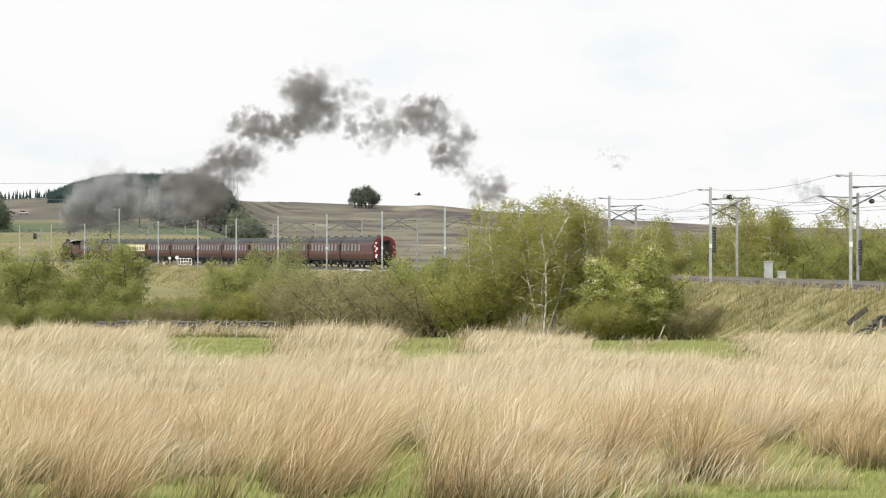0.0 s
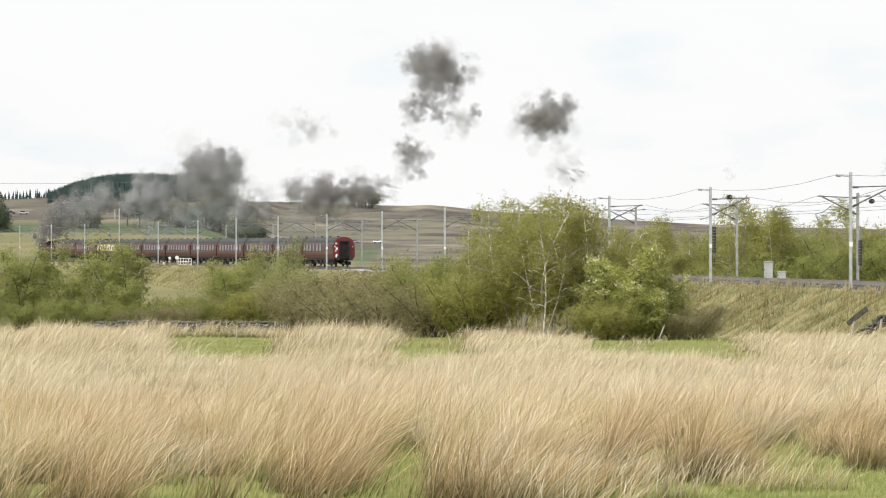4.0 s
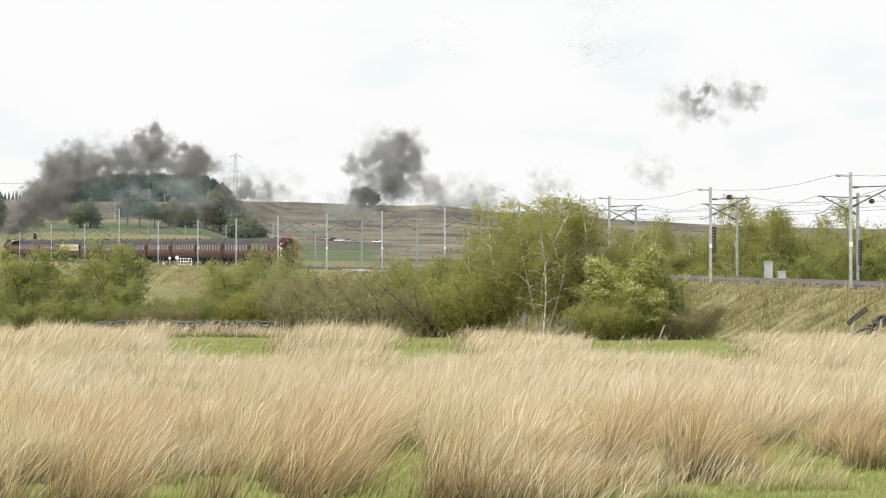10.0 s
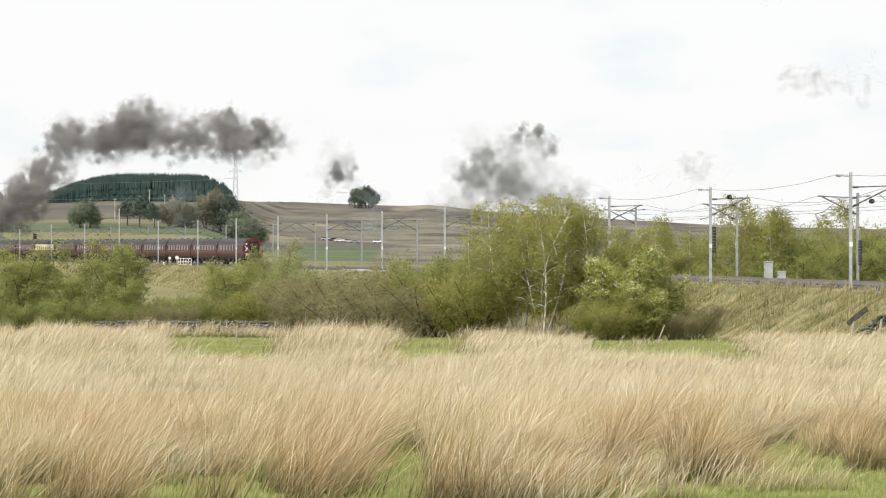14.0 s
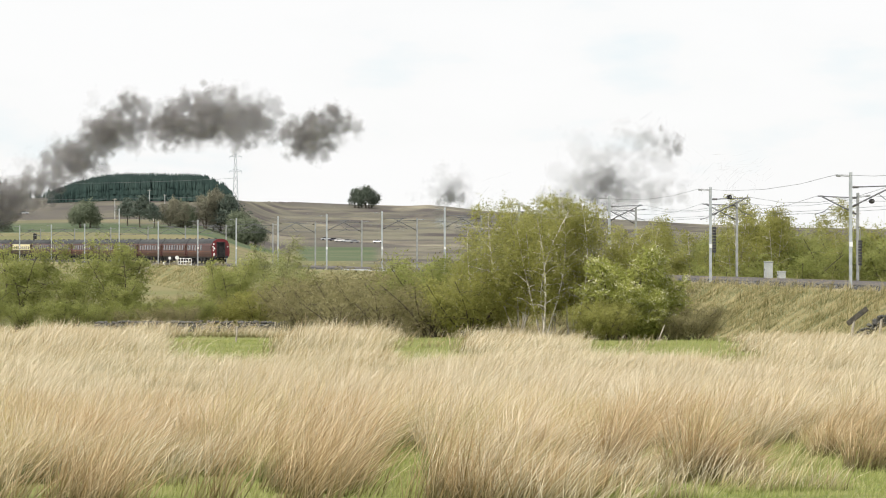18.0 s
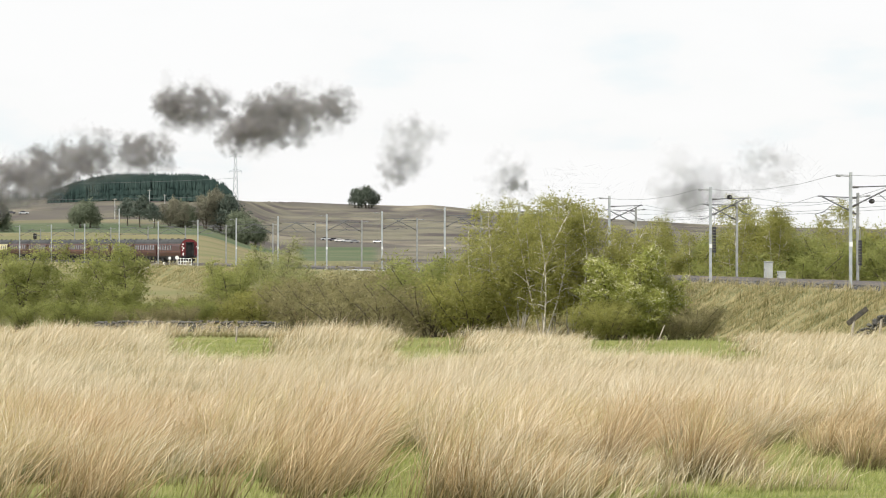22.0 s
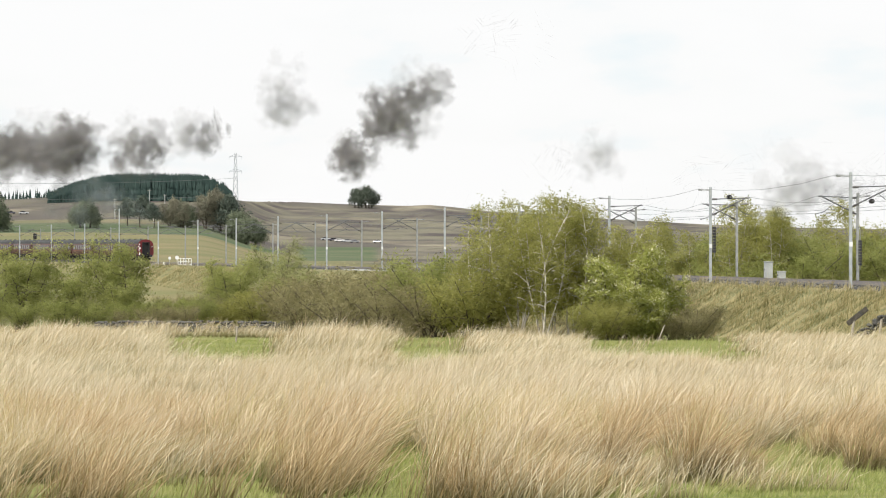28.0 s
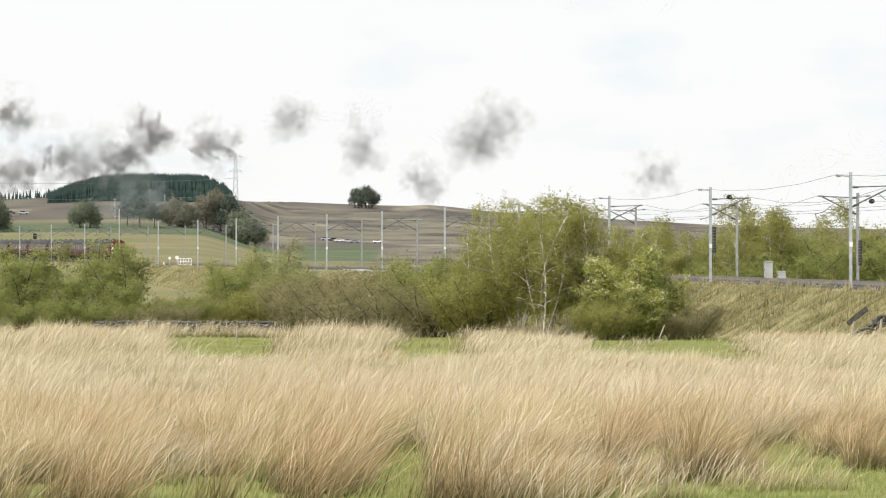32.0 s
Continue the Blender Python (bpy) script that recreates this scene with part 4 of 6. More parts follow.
def bank_grass():
    rs = np.random.RandomState(6)
    n = 85000
    c = np.concatenate([rs.uniform(-250, -95, n), rs.uniform(60, 190, n // 2)])
    s = rs.uniform(4.3, 14.5, len(c))
    p = on_line(c, s)
    prof = np.array(bank_prof)[::-1]
    p[:, 2] += np.interp(s, prof[:, 0], prof[:, 1])
    keep = (p[:, 2] > ground_z(p[:, 0], p[:, 1]) - 0.1) & (waves(p[:, 0], p[:, 1], 1.1, 31) + rs.normal(0, 0.12, len(p)) > -0.12)
    p = p[keep]
    k = len(p)
    v = rs.uniform(0.75, 1.25, k) * np.clip(1.0 + 1.3 * waves(p[:, 0], p[:, 1], 1.5, 32) + 0.6 * waves(p[:, 0], p[:, 1], 4.0, 33), 0.2, 2.1)
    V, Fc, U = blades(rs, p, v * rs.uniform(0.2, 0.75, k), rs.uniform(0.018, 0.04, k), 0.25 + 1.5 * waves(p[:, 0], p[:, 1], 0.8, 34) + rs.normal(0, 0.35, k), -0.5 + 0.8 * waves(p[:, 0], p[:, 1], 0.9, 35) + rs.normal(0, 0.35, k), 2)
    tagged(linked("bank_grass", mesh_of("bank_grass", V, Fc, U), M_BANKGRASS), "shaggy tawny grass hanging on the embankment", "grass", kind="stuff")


rushes()
tussocks()
turf()
bank_grass()


# ---- electrification masts and wires ----
def mast(height, sign, reach, kind, signs=True):
    """A mast at its foot; local +y points to the track it serves. kind: near masts have a top bracket with feeder insulator."""
    root = empty_thing("electrification_mast", Matrix(), "galvanised steel electrification mast with cantilever arm beside the track", "mast", "masts along the railway")
    bm = bmesh.new()
    for dx in (-0.09, 0.09):
        box(bm, dx, 0, height / 2 - 0.3, 0.02, 0.17, height + 0.6)
    box(bm, 0, 0, height / 2 - 0.3, 0.16, 0.02, height + 0.6)
    part("column", bm, M_GALV if kind == "near" else M_GALV_OLD, root)
    bm = bmesh.new()
    box(bm, 0, 0, -0.42, 0.7, 0.7, 0.5, 0.05)
    part("foundation", bm, M_CONCRETE, root)
    y = sign * reach
    bm = bmesh.new()
    rod(bm, (0, 0, 5.9), (0, y * 1.05, 6.0), 0.035)
    part("top_tube", bm, M_ARM, root)
    bm = bmesh.new()
    rod(bm, (0, sign * 0.1, 4.75), (0, y * 0.93, 5.95), 0.045)
    part("bracket_tube", bm, M_ARM, root)
    bm = bmesh.new()
    rod(bm, (0, y * 0.85, 4.95), (0, y * 1.12, 4.72), 0.025)
    rod(bm, (0, y * 0.62, 5.5), (0, y * 0.87, 4.95), 0.02)
    part("registration_arm", bm, M_ARM, root)
    for k, z in enumerate((4.78, 5.9)):
        bm = bmesh.new()
        for q in range(5):
            rod(bm, (0, sign * (0.16 + 0.07 * q), z + 0.02 * q * (1 - k)), (0, sign * (0.19 + 0.07 * q), z + 0.02 * q * (1 - k)), 0.075, sides=8)
        part("insulator", bm, M_DARKTIMBER, root, "brown ribbed insulator")
    bm = bmesh.new()
    rod(bm, (0, 0, height - 0.25), (0, -sign * 0.9, height - 0.2), 0.03)
    rod(bm, (0, -sign * 0.62, height - 0.22), (0, -sign * 0.9, height - 0.2), 0.065, sides=8)
    part("feeder_bracket", bm, M_GALV_OLD, root)
    if signs:
        bm = bmesh.new()
        box(bm, -0.115, 0, 2.5, 0.015, 0.2, 0.28)
        part("number_plate", bm, M_WHITE, root, "small white plate")
    return root


near_mast, far_mast = mast(6.8, -1, 2.75, "near"), mast(6.25, 1, 2.75, "far", False)
NEAR_C = [272.7, 240.4, 208.2, 143.4, 111.7, 82.9, 53.5, 21.8, -11.4, -45.6, -82.0, -121.0, -158.8, -202.7, -245.0, 305.0]
FAR_C = [296.1, 262.3, 228.3, 195.4, 164.5, 132.9, 99.1, 70.6, 41.6, 9.7, -24.0, -58.0, -92.5, -129.4, -166.9, -206.0]
for c in NEAR_C:
    copy_thing(near_mast, line_pose(c, 2.75, -0.1))
for c in FAR_C:
    copy_thing(far_mast, line_pose(c, -6.15, -0.1))
tall = mast(9.2, -1, 2.75, "near")
tall.matrix_basis = line_pose(176.8, 2.75, -0.1)
tagged(tall, "tall galvanised electrification mast rising above its neighbours")
drop_proto(near_mast), drop_proto(far_mast)


def wire(name, label, pts, r=0.012):
    cu = bpy.data.curves.new(name, "CURVE")
    cu.dimensions, cu.bevel_depth, cu.bevel_resolution = "3D", r, 1
    sp = cu.splines.new("POLY")
    sp.points.add(len(pts) - 1)
    for q, p in zip(sp.points, pts):
        q.co = (*p, 1)
    cu.materials.append(M_WIRE)
    me = bpy.data.meshes.new_from_object(bpy.data.objects.new("tmp", cu))
    return tagged(linked(name, me, M_WIRE), label, "wire", "overhead wires")


for track_n, cl in ((0.0, sorted(NEAR_C + [176.8])), (-3.4, sorted(FAR_C))):
    contact, catenary, feeder = [], [], []
    side = 3.6 if track_n == 0 else -7.0
    for c0, c1 in zip(cl[:-1], cl[1:]):
        for t in (0, 0.25, 0.5, 0.75):
            c = c0 + (c1 - c0) * t
            sag = 4 * t * (1 - t)
            contact.append(on_line(c, track_n + 0.2 * math.cos(c * 0.09), 4.72))
            catenary.append(on_line(c, track_n, 5.98 - 0.75 * sag))
            feeder.append(on_line(c, side, (6.55 if track_n == 0 else 5.95) - 0.45 * sag))
    wire("contact_wire", "thin overhead contact wire above the track", contact)
    wire("catenary_wire", "sagging catenary wire above the contact wire", catenary)
    wire("feeder_wire", "sagging feeder wire along the mast tops", feeder)


# ---- the train ----
def shell(bm, prof, x0, x1, close=True):
    """A prism along x from a closed (y, z) outline."""
    a = [bm.verts.new((x0, y, z)) for y, z in prof]
    b = [bm.verts.new((x1, y, z)) for y, z in prof]
    k = len(prof)
    for i in range(k):
        bm.faces.new((a[i], b[i], b[(i + 1) % k], a[(i + 1) % k]))
    bm.faces.new(a)
    bm.faces.new(b[::-1])
    bmesh.ops.recalc_face_normals(bm, faces=bm.faces)
    return bm


def wheelset(bm, x, r, gauge=0.75):
    for s in (-1, 1):
        rod(bm, (x, s * (gauge - 0.07), r), (x, s * (gauge + 0.07), r), r, sides=16)
    rod(bm, (x, -gauge, r), (x, gauge, r), 0.08, sides=6)
    return bm


def coach(name, livery, label, tail=False):
    root = empty_thing(name, Matrix(), label, "coach", "train vehicles")
    side_mat = M_MAROON if livery == "maroon" else M_BROWN
    half = 9.75
    lower = [(1.30, 1.10), (1.39, 1.55), (1.40, 2.0), (1.36, 2.75), (1.27, 3.12)]
    bm = shell(bmesh.new(), lower + [(-y, z) for y, z in lower[::-1]], -half, half)
    part("body", bm, side_mat, root)
    arch = [(1.29, 3.10), (1.12, 3.42), (0.8, 3.66), (0.4, 3.8), (0.0, 3.84)]
    bm = shell(bmesh.new(), arch + [(-y, z) for y, z in arch[-2::-1]], -half - 0.02, half + 0.02)
    part("roof", bm, M_ROOF, root, "grey arched roof")
    bm = bmesh.new()
    box(bm, 0, 0, 0.98, 19.2, 2.4, 0.24)
    for x in (-3.2, -0.8, 2.4):
        box(bm, x, 0.9, 0.66, 1.5, 0.5, 0.5, 0.04)
        box(bm, x + 0.4, -0.9, 0.66, 1.7, 0.5, 0.5, 0.04)
    for y in (-1.0, 1.0):
        rod(bm, (-5.2, y, 0.86), (-2.6, y, 0.42), 0.05)
        rod(bm, (-2.6, y, 0.42), (2.6, y, 0.42), 0.05)
        rod(bm, (2.6, y, 0.42), (5.2, y, 0.86), 0.05)
    part("underframe", bm, M_BLACK, root, "sooty black underframe")
    for x in (-6.9, 6.9):
        bm = bmesh.new()
        for y in (-1.0, 1.0):
            box(bm, x, y, 0.56, 3.4, 0.12, 0.3)
            for q in (-1.3, 1.3):
                box(bm, x + q, y * 1.06, 0.5, 0.42, 0.22, 0.4)
        box(bm, x, 0, 0.7, 0.5, 2.2, 0.25)
        bogie = part("bogie", bm, M_BLACK, root, "black four-wheel bogie")
        for q in (-1.3, 1.3):
            part("wheelset", wheelset(bmesh.new(), x + q, 0.46), M_DARKSTEEL, bogie)
    if livery == "maroon":
        for y in (-1, 1):
            bm = bmesh.new()
            box(bm, 0, y * 1.402, 1.86, 19.3, 0.012, 0.045)
            box(bm, 0, y * 1.318, 3.0, 19.3, 0.012, 0.04)
            part("waist_line", bm, M_LINING, root, "thin orange lining")
    else:
        for y in (-1, 1):
            bm = bmesh.new()
            box(bm, 0, y * 1.395, 2.42, 18.6, 0.05, 1.08)
            part("cream_panel", bm, M_CREAM, root, "cream upper panel")
    pane = bmesh.new()
    box(pane, 0, 0, 0, 1.12, 0.04, 0.82, 0.02)
    pme = bpy.data.meshes.new("window")
    pane.to_mesh(pme)
    pane.free()
    blind = bmesh.new()
    box(blind, -0.47, 0, 0, 0.16, 0.05, 0.8)
    bme = bpy.data.meshes.new("blind")
    blind.to_mesh(bme)
    blind.free()
    rs = np.random.RandomState(len(label))
    if not (tail and livery == "maroon"):
        xs = [-7.3 + 2.08 * k for k in range(8)]
    else:
        xs = [-1.6, 0.6, 2.7, 4.8, 6.9, 8.6]
    for y in (-1, 1):
        for x in xs:
            win = linked("window", pme, M_GLASS, root, at=pose(x, y * (1.405 if livery != "maroon" else 1.378), 2.45, y * 2.5, 0, 0))
            if rs.uniform() < 0.28:
                linked("blind", bme, M_CURTAIN, win, at=pose(0 if rs.uniform() < 0.6 else 0.9, 0, 0))
        for x in (-9.2, 9.2):
            bm = bmesh.new()
            box(bm, x, y * 1.40, 2.0, 0.62, 0.03, 1.75, 0.01)
            door = part("door", bm, side_mat, root)
            bm = bmesh.new()
            box(bm, x, y * 1.402, 2.5, 0.42, 0.05, 0.62)
            part("door_window", bm, M_GLASS, door)
    for x in (-half, half):
        s = 1 if x > 0 else -1
        if tail and s < 0:
            bm = shell(bmesh.new(), [(q * 0.985, z) for q, z in lower + arch[1:] + [(-y, z) for y, z in arch[-2:0:-1]] + [(-y, z) for y, z in lower[::-1]]], x - 0.06, x)
            part("end_panel", bm, M_MAROON_END, root, "crimson end panel")
        bm = bmesh.new()
        for y in (-0.56, 0.56):
            box(bm, x + s * 0.22, y, 2.2, 0.4, 0.16, 2.1)
        box(bm, x + s * 0.22, 0, 3.28, 0.4, 1.28, 0.16)
        box(bm, x + s * 0.22, 0, 1.16, 0.4, 1.28, 0.12)
        box(bm, x + s * 0.08, 0, 2.2, 0.12, 1.0, 2.1)
        part("gangway", bm, M_BLACK, root, "black corridor gangway")
        for y in (-0.87, 0.87):
            bm = bmesh.new()
            rod(bm, (x, y, 1.06), (x + s * 0.38, y, 1.06), 0.09, sides=8)
            rod(bm, (x + s * 0.36, y, 1.06), (x + s * 0.41, y, 1.06), 0.22, sides=10)
            part("buffer", bm, M_DARKSTEEL, root)
    if tail:
        for y, z, w in ((1.05, 3.0, 0.2), (1.2, 2.62, 0.16), (0.98, 2.35, 0.26), (1.12, 2.05, 0.15), (1.0, 1.55, 0.22), (-1.1, 2.6, 0.12)):
            bm = bmesh.new()
            box(bm, -half - 0.1, y, z, 0.06, w, w * 1.1)
            part("end_plate", bm, M_WHITE, root, "small white plate")
        bm = bmesh.new()
        rod(bm, (-half - 0.14, 1.05, 1.22), (-half - 0.14, 1.05, 1.5), 0.1, sides=8)
        part("tail_lamp", bm, M_WHITE, root, "white tail lamp")
    for k in range(7):
        bm = bmesh.new()
        rod(bm, (-7.5 + 2.5 * k, 0.35 * (-1) ** k, 3.76), (-7.5 + 2.5 * k, 0.35 * (-1) ** k, 3.96), 0.13, 0.09, 8)
        part("roof_vent", bm, M_ROOF, root)
    return root


def locomotive():
    """Express engine: rail level at its middle, front towards +x."""
    root = empty_thing("steam_locomotive", Matrix(), "maroon steam locomotive with black smokebox working hard", "locomotive", "train vehicles")
    bm = rod(bmesh.new(), (-2.4, 0, 2.62), (3.0, 0, 2.62), 0.92, 0.84, 20)
    part("boiler", bm, M_MAROON, root, smooth=False)
    part("smokebox", rod(bmesh.new(), (3.0, 0, 2.62), (5.1, 0, 2.62), 0.9, 0.9, 20), M_BLACK, root, "sooty black smokebox")
    part("smokebox_door", rod(bmesh.new(), (5.1, 0, 2.62), (5.28, 0, 2.62), 0.8, 0.55, 18), M_BLACK, root)
    bm = rod(bmesh.new(), (4.2, 0, 3.45), (4.2, 0, 3.85), 0.36, 0.30, 14)
    rod(bm, (4.2, 0, 3.85), (4.2, 0, 3.96), 0.36, 0.38, 14)
    part("chimney", bm, M_BLACK, root, "short black chimney")
    bm = rod(bmesh.new(), (0.9, 0, 3.4), (0.9, 0, 3.72), 0.45, 0.36, 14)
    rod(bm, (0.9, 0, 3.72), (0.9, 0, 3.82), 0.36, 0.12, 14)
    part("dome", bm, M_MAROON, root)
    bm = shell(bmesh.new(), [(0.98, 1.4), (1.05, 2.6), (0.85, 3.3), (0.4, 3.55), (-0.4, 3.55), (-0.85, 3.3), (-1.05, 2.6), (-0.98, 1.4)], -4.6, -2.3)
    part("firebox", bm, M_MAROON, root)
    for x in (-2.8, -3.2):
        part("safety_valve", rod(bmesh.new(), (x, 0, 3.5), (x, 0, 3.78), 0.1, 0.08, 8), M_BRASS, root, "polished safety valve")
    bm = bmesh.new()
    for y in (-1.28, 1.28):
        box(bm, -5.3, y, 2.25, 2.0, 0.05, 1.7)
        box(bm, -5.95, y, 3.3, 0.5, 0.05, 0.5)
        box(bm, -4.5, y, 3.3, 0.4, 0.05, 0.5)
    box(bm, -4.35, 0, 2.6, 0.06, 2.5, 2.1)
    part("cab", bm, M_MAROON, root)
    # pale roof colour stands in for shiny white spots on the engine's top
    bm = shell(bmesh.new(), [(1.36, 3.48), (0.9, 3.78), (0, 3.9), (-0.9, 3.78), (-1.36, 3.48), (-0.9, 3.7), (0, 3.82), (0.9, 3.7)], -6.5, -4.25)
    part("cab_roof", bm, M_PALEGREY, root, "pale cab roof")
    bm = bmesh.new()
    box(bm, 0.2, 0, 1.42, 10.6, 2.55, 0.06)
    for y in (-1.26, 1.26):
        box(bm, -0.2, y, 1.62, 6.4, 0.05, 0.4)
    part("running_plate", bm, M_MAROON, root)
    part("buffer_beam", box(bmesh.new(), 5.6, 0, 1.08, 0.12, 2.5, 0.5), M_MAROON_END, root, "red buffer beam")
    for y in (-0.87, 0.87):
        bm = rod(bmesh.new(), (5.6, y, 1.06), (6.05, y, 1.06), 0.1, sides=8)
        rod(bm, (6.02, y, 1.06), (6.08, y, 1.06), 0.23, sides=12)
        part("buffer", bm, M_DARKSTEEL, root)
        part("lamp", box(bmesh.new(), 5.7, y * 1.1, 1.62, 0.2, 0.2, 0.32, 0.03), M_WHITE, root, "white headlamp")
        bm = rod(bmesh.new(), (3.1, y * 1.3, 1.0), (4.5, y * 1.3, 1.0), 0.4, sides=12)
        part("cylinder", bm, M_MAROON, root)
    bm = box(bmesh.new(), 0, 0, 0.95, 10.6, 1.1, 0.5)
    part("main_frame", bm, M_BLACK, root)
    part("bogie_wheels", wheelset(wheelset(bmesh.new(), 2.9, 0.48), 4.8, 0.48), M_DARKSTEEL, root)
    drivers = []
    for x in (1.6, -0.7, -3.0):
        bm = bmesh.new()
        for s in (-1, 1):
            r = bmesh.ops.create_cone(bm, cap_ends=False, segments=28, radius1=1.02, radius2=1.02, depth=0.14, matrix=pose(0, s * 0.75, 0, 90))
            bmesh.ops.create_cone(bm, cap_ends=False, segments=28, radius1=0.93, radius2=0.93, depth=0.14, matrix=pose(0, s * 0.75, 0, 90))
            for k in range(12):
                an = k * math.pi / 6
                rod(bm, (0, s * 0.75, 0), (0.95 * math.cos(an), s * 0.75, 0.95 * math.sin(an)), 0.045, sides=4)
            box(bm, 0.62, s * 0.75, 0, 0.3, 0.13, 0.8)
            rod(bm, (0, s * 0.7, 0), (0, s * 0.85, 0), 0.2, sides=10)
        rod(bm, (0, -0.75, 0), (0, 0.75, 0), 0.1)
        w = part("driving_wheelset", bm, M_MAROON, root, "spoked maroon driving wheels")
        w.matrix_basis = pose(x, 0, 1.02)
        drivers.append(w)
    for y in (-1, 1):
        bm = box(bmesh.new(), -0.7, y * 0.9, 0.78, 4.8, 0.06, 0.12)
        part("coupling_rod", bm, M_BRASS, root, "bright steel coupling rod")
    return root, drivers


def tender():
    root = empty_thing("tender", Matrix(), "maroon locomotive tender heaped with coal", "tender", "train vehicles")
    bm = bmesh.new()
    for y in (-1.27, 1.27):
        box(bm, 0, y, 2.1, 7.0, 0.06, 1.5)
    box(bm, 0, 0, 1.5, 7.0, 2.5, 0.3)
    box(bm, -3.47, 0, 2.1, 0.06, 2.5, 1.5)
    box(bm, 3.47, 0, 2.0, 0.06, 2.5, 1.3)
    part("tank", bm, M_MAROON, root)
    rs = np.random.RandomState(9)
    bm = bmesh.new()
    for k in range(90):
        box(bm, rs.uniform(-1.6, 3.2), rs.uniform(-1.0, 1.0), rs.uniform(2.2, 3.0), *rs.uniform(0.25, 0.55, 3), m=None)
    part("coal", bm, M_BLACK, root, "heap of black coal")
    part("frame", box(bmesh.new(), 0, 0, 1.05, 7.2, 2.1, 0.5), M_BLACK, root)
    for x in (-2.4, 0, 2.4):
        part("wheelset", wheelset(bmesh.new(), x, 0.6), M_DARKSTEEL, root)
    for y in (-0.87, 0.87):
        part("buffer", rod(bmesh.new(), (-3.5, y, 1.06), (-3.9, y, 1.06), 0.15, 0.2, 8), M_DARKSTEEL, root)
    return root


PITCH, SPEED = 20.05, 5.983
engine, driving_wheels = locomotive()
tender_car = tender()
coaches = []
first_coach = coach("railway_coach", "maroon", "maroon corridor coach with grey roof and dark windows")
for k in range(11):
    if k == 0:
        coaches.append(coach("railway_coach", "maroon", "maroon brake coach, crimson end with open black gangway", True))
    elif k == 8:
        coaches.append(coach("railway_coach", "cream", "umber and cream dining coach with dark windows"))
    elif k == 1:
        coaches.append(first_coach)
    else:
        coaches.append(copy_thing(first_coach, Matrix()))
VEHICLES = [(c, PITCH * (k + 0.5), 6.9) for k, c in enumerate(coaches)] + [(tender_car, 11 * PITCH + 3.9, 2.4), (engine, 11 * PITCH + 13.9, 3.0)]


def vehicle_pose(c, span):
    """Carried at two points of the rails, span ahead and behind."""
    a, b = Vector(on_line(c - span)), Vector(on_line(c + span))
    d = b - a
    return Matrix.Translation((a + b) / 2) @ pose(0, 0, 0, 0, 0, math.degrees(math.atan2(d.y, d.x))) @ pose(0, 0, 0, 0, -math.degrees(math.atan2(d.z, math.hypot(d.x, d.y))), 0)


def chimney_at(t):
    return np.array((vehicle_pose(11 * PITCH + 13.9 + SPEED * t, 3.0) @ Vector((4.2, 0, 3.95)))[:])


# ---- smoke: swarms of soft wisps, each swarm rigid; a swarm thins out as its wisps turn edge-on and drift apart ----
def puff_mesh(seed, wisps):
    """A lumpy swarm of soft wisps inside a unit ball; their normals follow the round of the lumps that they belong to."""
    rs = np.random.RandomState(seed)
    lumps, reach = [], []
    for q in range(7):
        d = rs.normal(0, 1, 3)
        lumps.append(d / np.linalg.norm(d) * 0.55 * rs.uniform(0.1, 1) ** 0.5)
        reach.append(rs.uniform(0.34, 0.58))
    pick = np.arange(wisps) % 7
    heart, r = np.array(lumps)[pick], np.array(reach)[pick]
    d = rs.normal(0, 1, (wisps, 3))
    d[:, 1] = -np.abs(d[:, 1])
    d /= np.linalg.norm(d, axis=1)[:, None]
    c = heart + d * (r * 0.75)[:, None]
    nrm = np.tile([0, -1.0, 0], (wisps, 1))
    d1 = np.cross(nrm, rs.normal(0, 1, (wisps, 3)))
    d1 /= np.linalg.norm(d1, axis=1)[:, None]
    d2 = np.cross(nrm, d1)
    w = (r * rs.uniform(0.8, 1.35, wisps))[:, None]
    an = [2 * math.pi * k / 8 for k in range(8)]
    V = np.stack([c + w * (math.cos(q) * d1 + math.sin(q) * d2) for q in an], 1)
    N = V - heart[:, None] + np.array([0, -0.22, 0.0])
    N = (N / np.linalg.norm(N, axis=2)[..., None]).reshape(-1, 3)
    uv = np.tile(np.array([(0.5 + 0.5 * math.cos(q), 0.5 + 0.5 * math.sin(q)) for q in an]), (wisps, 1))
    F = np.arange(wisps * 8).reshape(-1, 8)
    F = np.where((np.einsum("ij,ij->i", np.cross(d1, d2), np.tile([0, -1.0, 0], (wisps, 1))) < 0)[:, None], F[:, ::-1], F)
    me = mesh_of("puff", V.reshape(-1, 3), F, uv, smooth=True)
    me.normals_split_custom_set_from_vertices(N.tolist())
    return me


SMOKE_KINDS = {
    "dark": (M_SMOKE, 9, "drifting dark grey coal smoke cloud from the engine"),
    "grey": (M_GREYSMOKE, 9, "billowing mid-grey smoke and steam from the engine"),
    "veil": (M_VEIL, 7, ""),
    "haze": (M_HAZE, 8, "thin bluish smoke haze hanging before the hill"),
}
PUFFS = {}
SMOKE_RS = np.random.RandomState(77)
SMOKE_ROWS = []


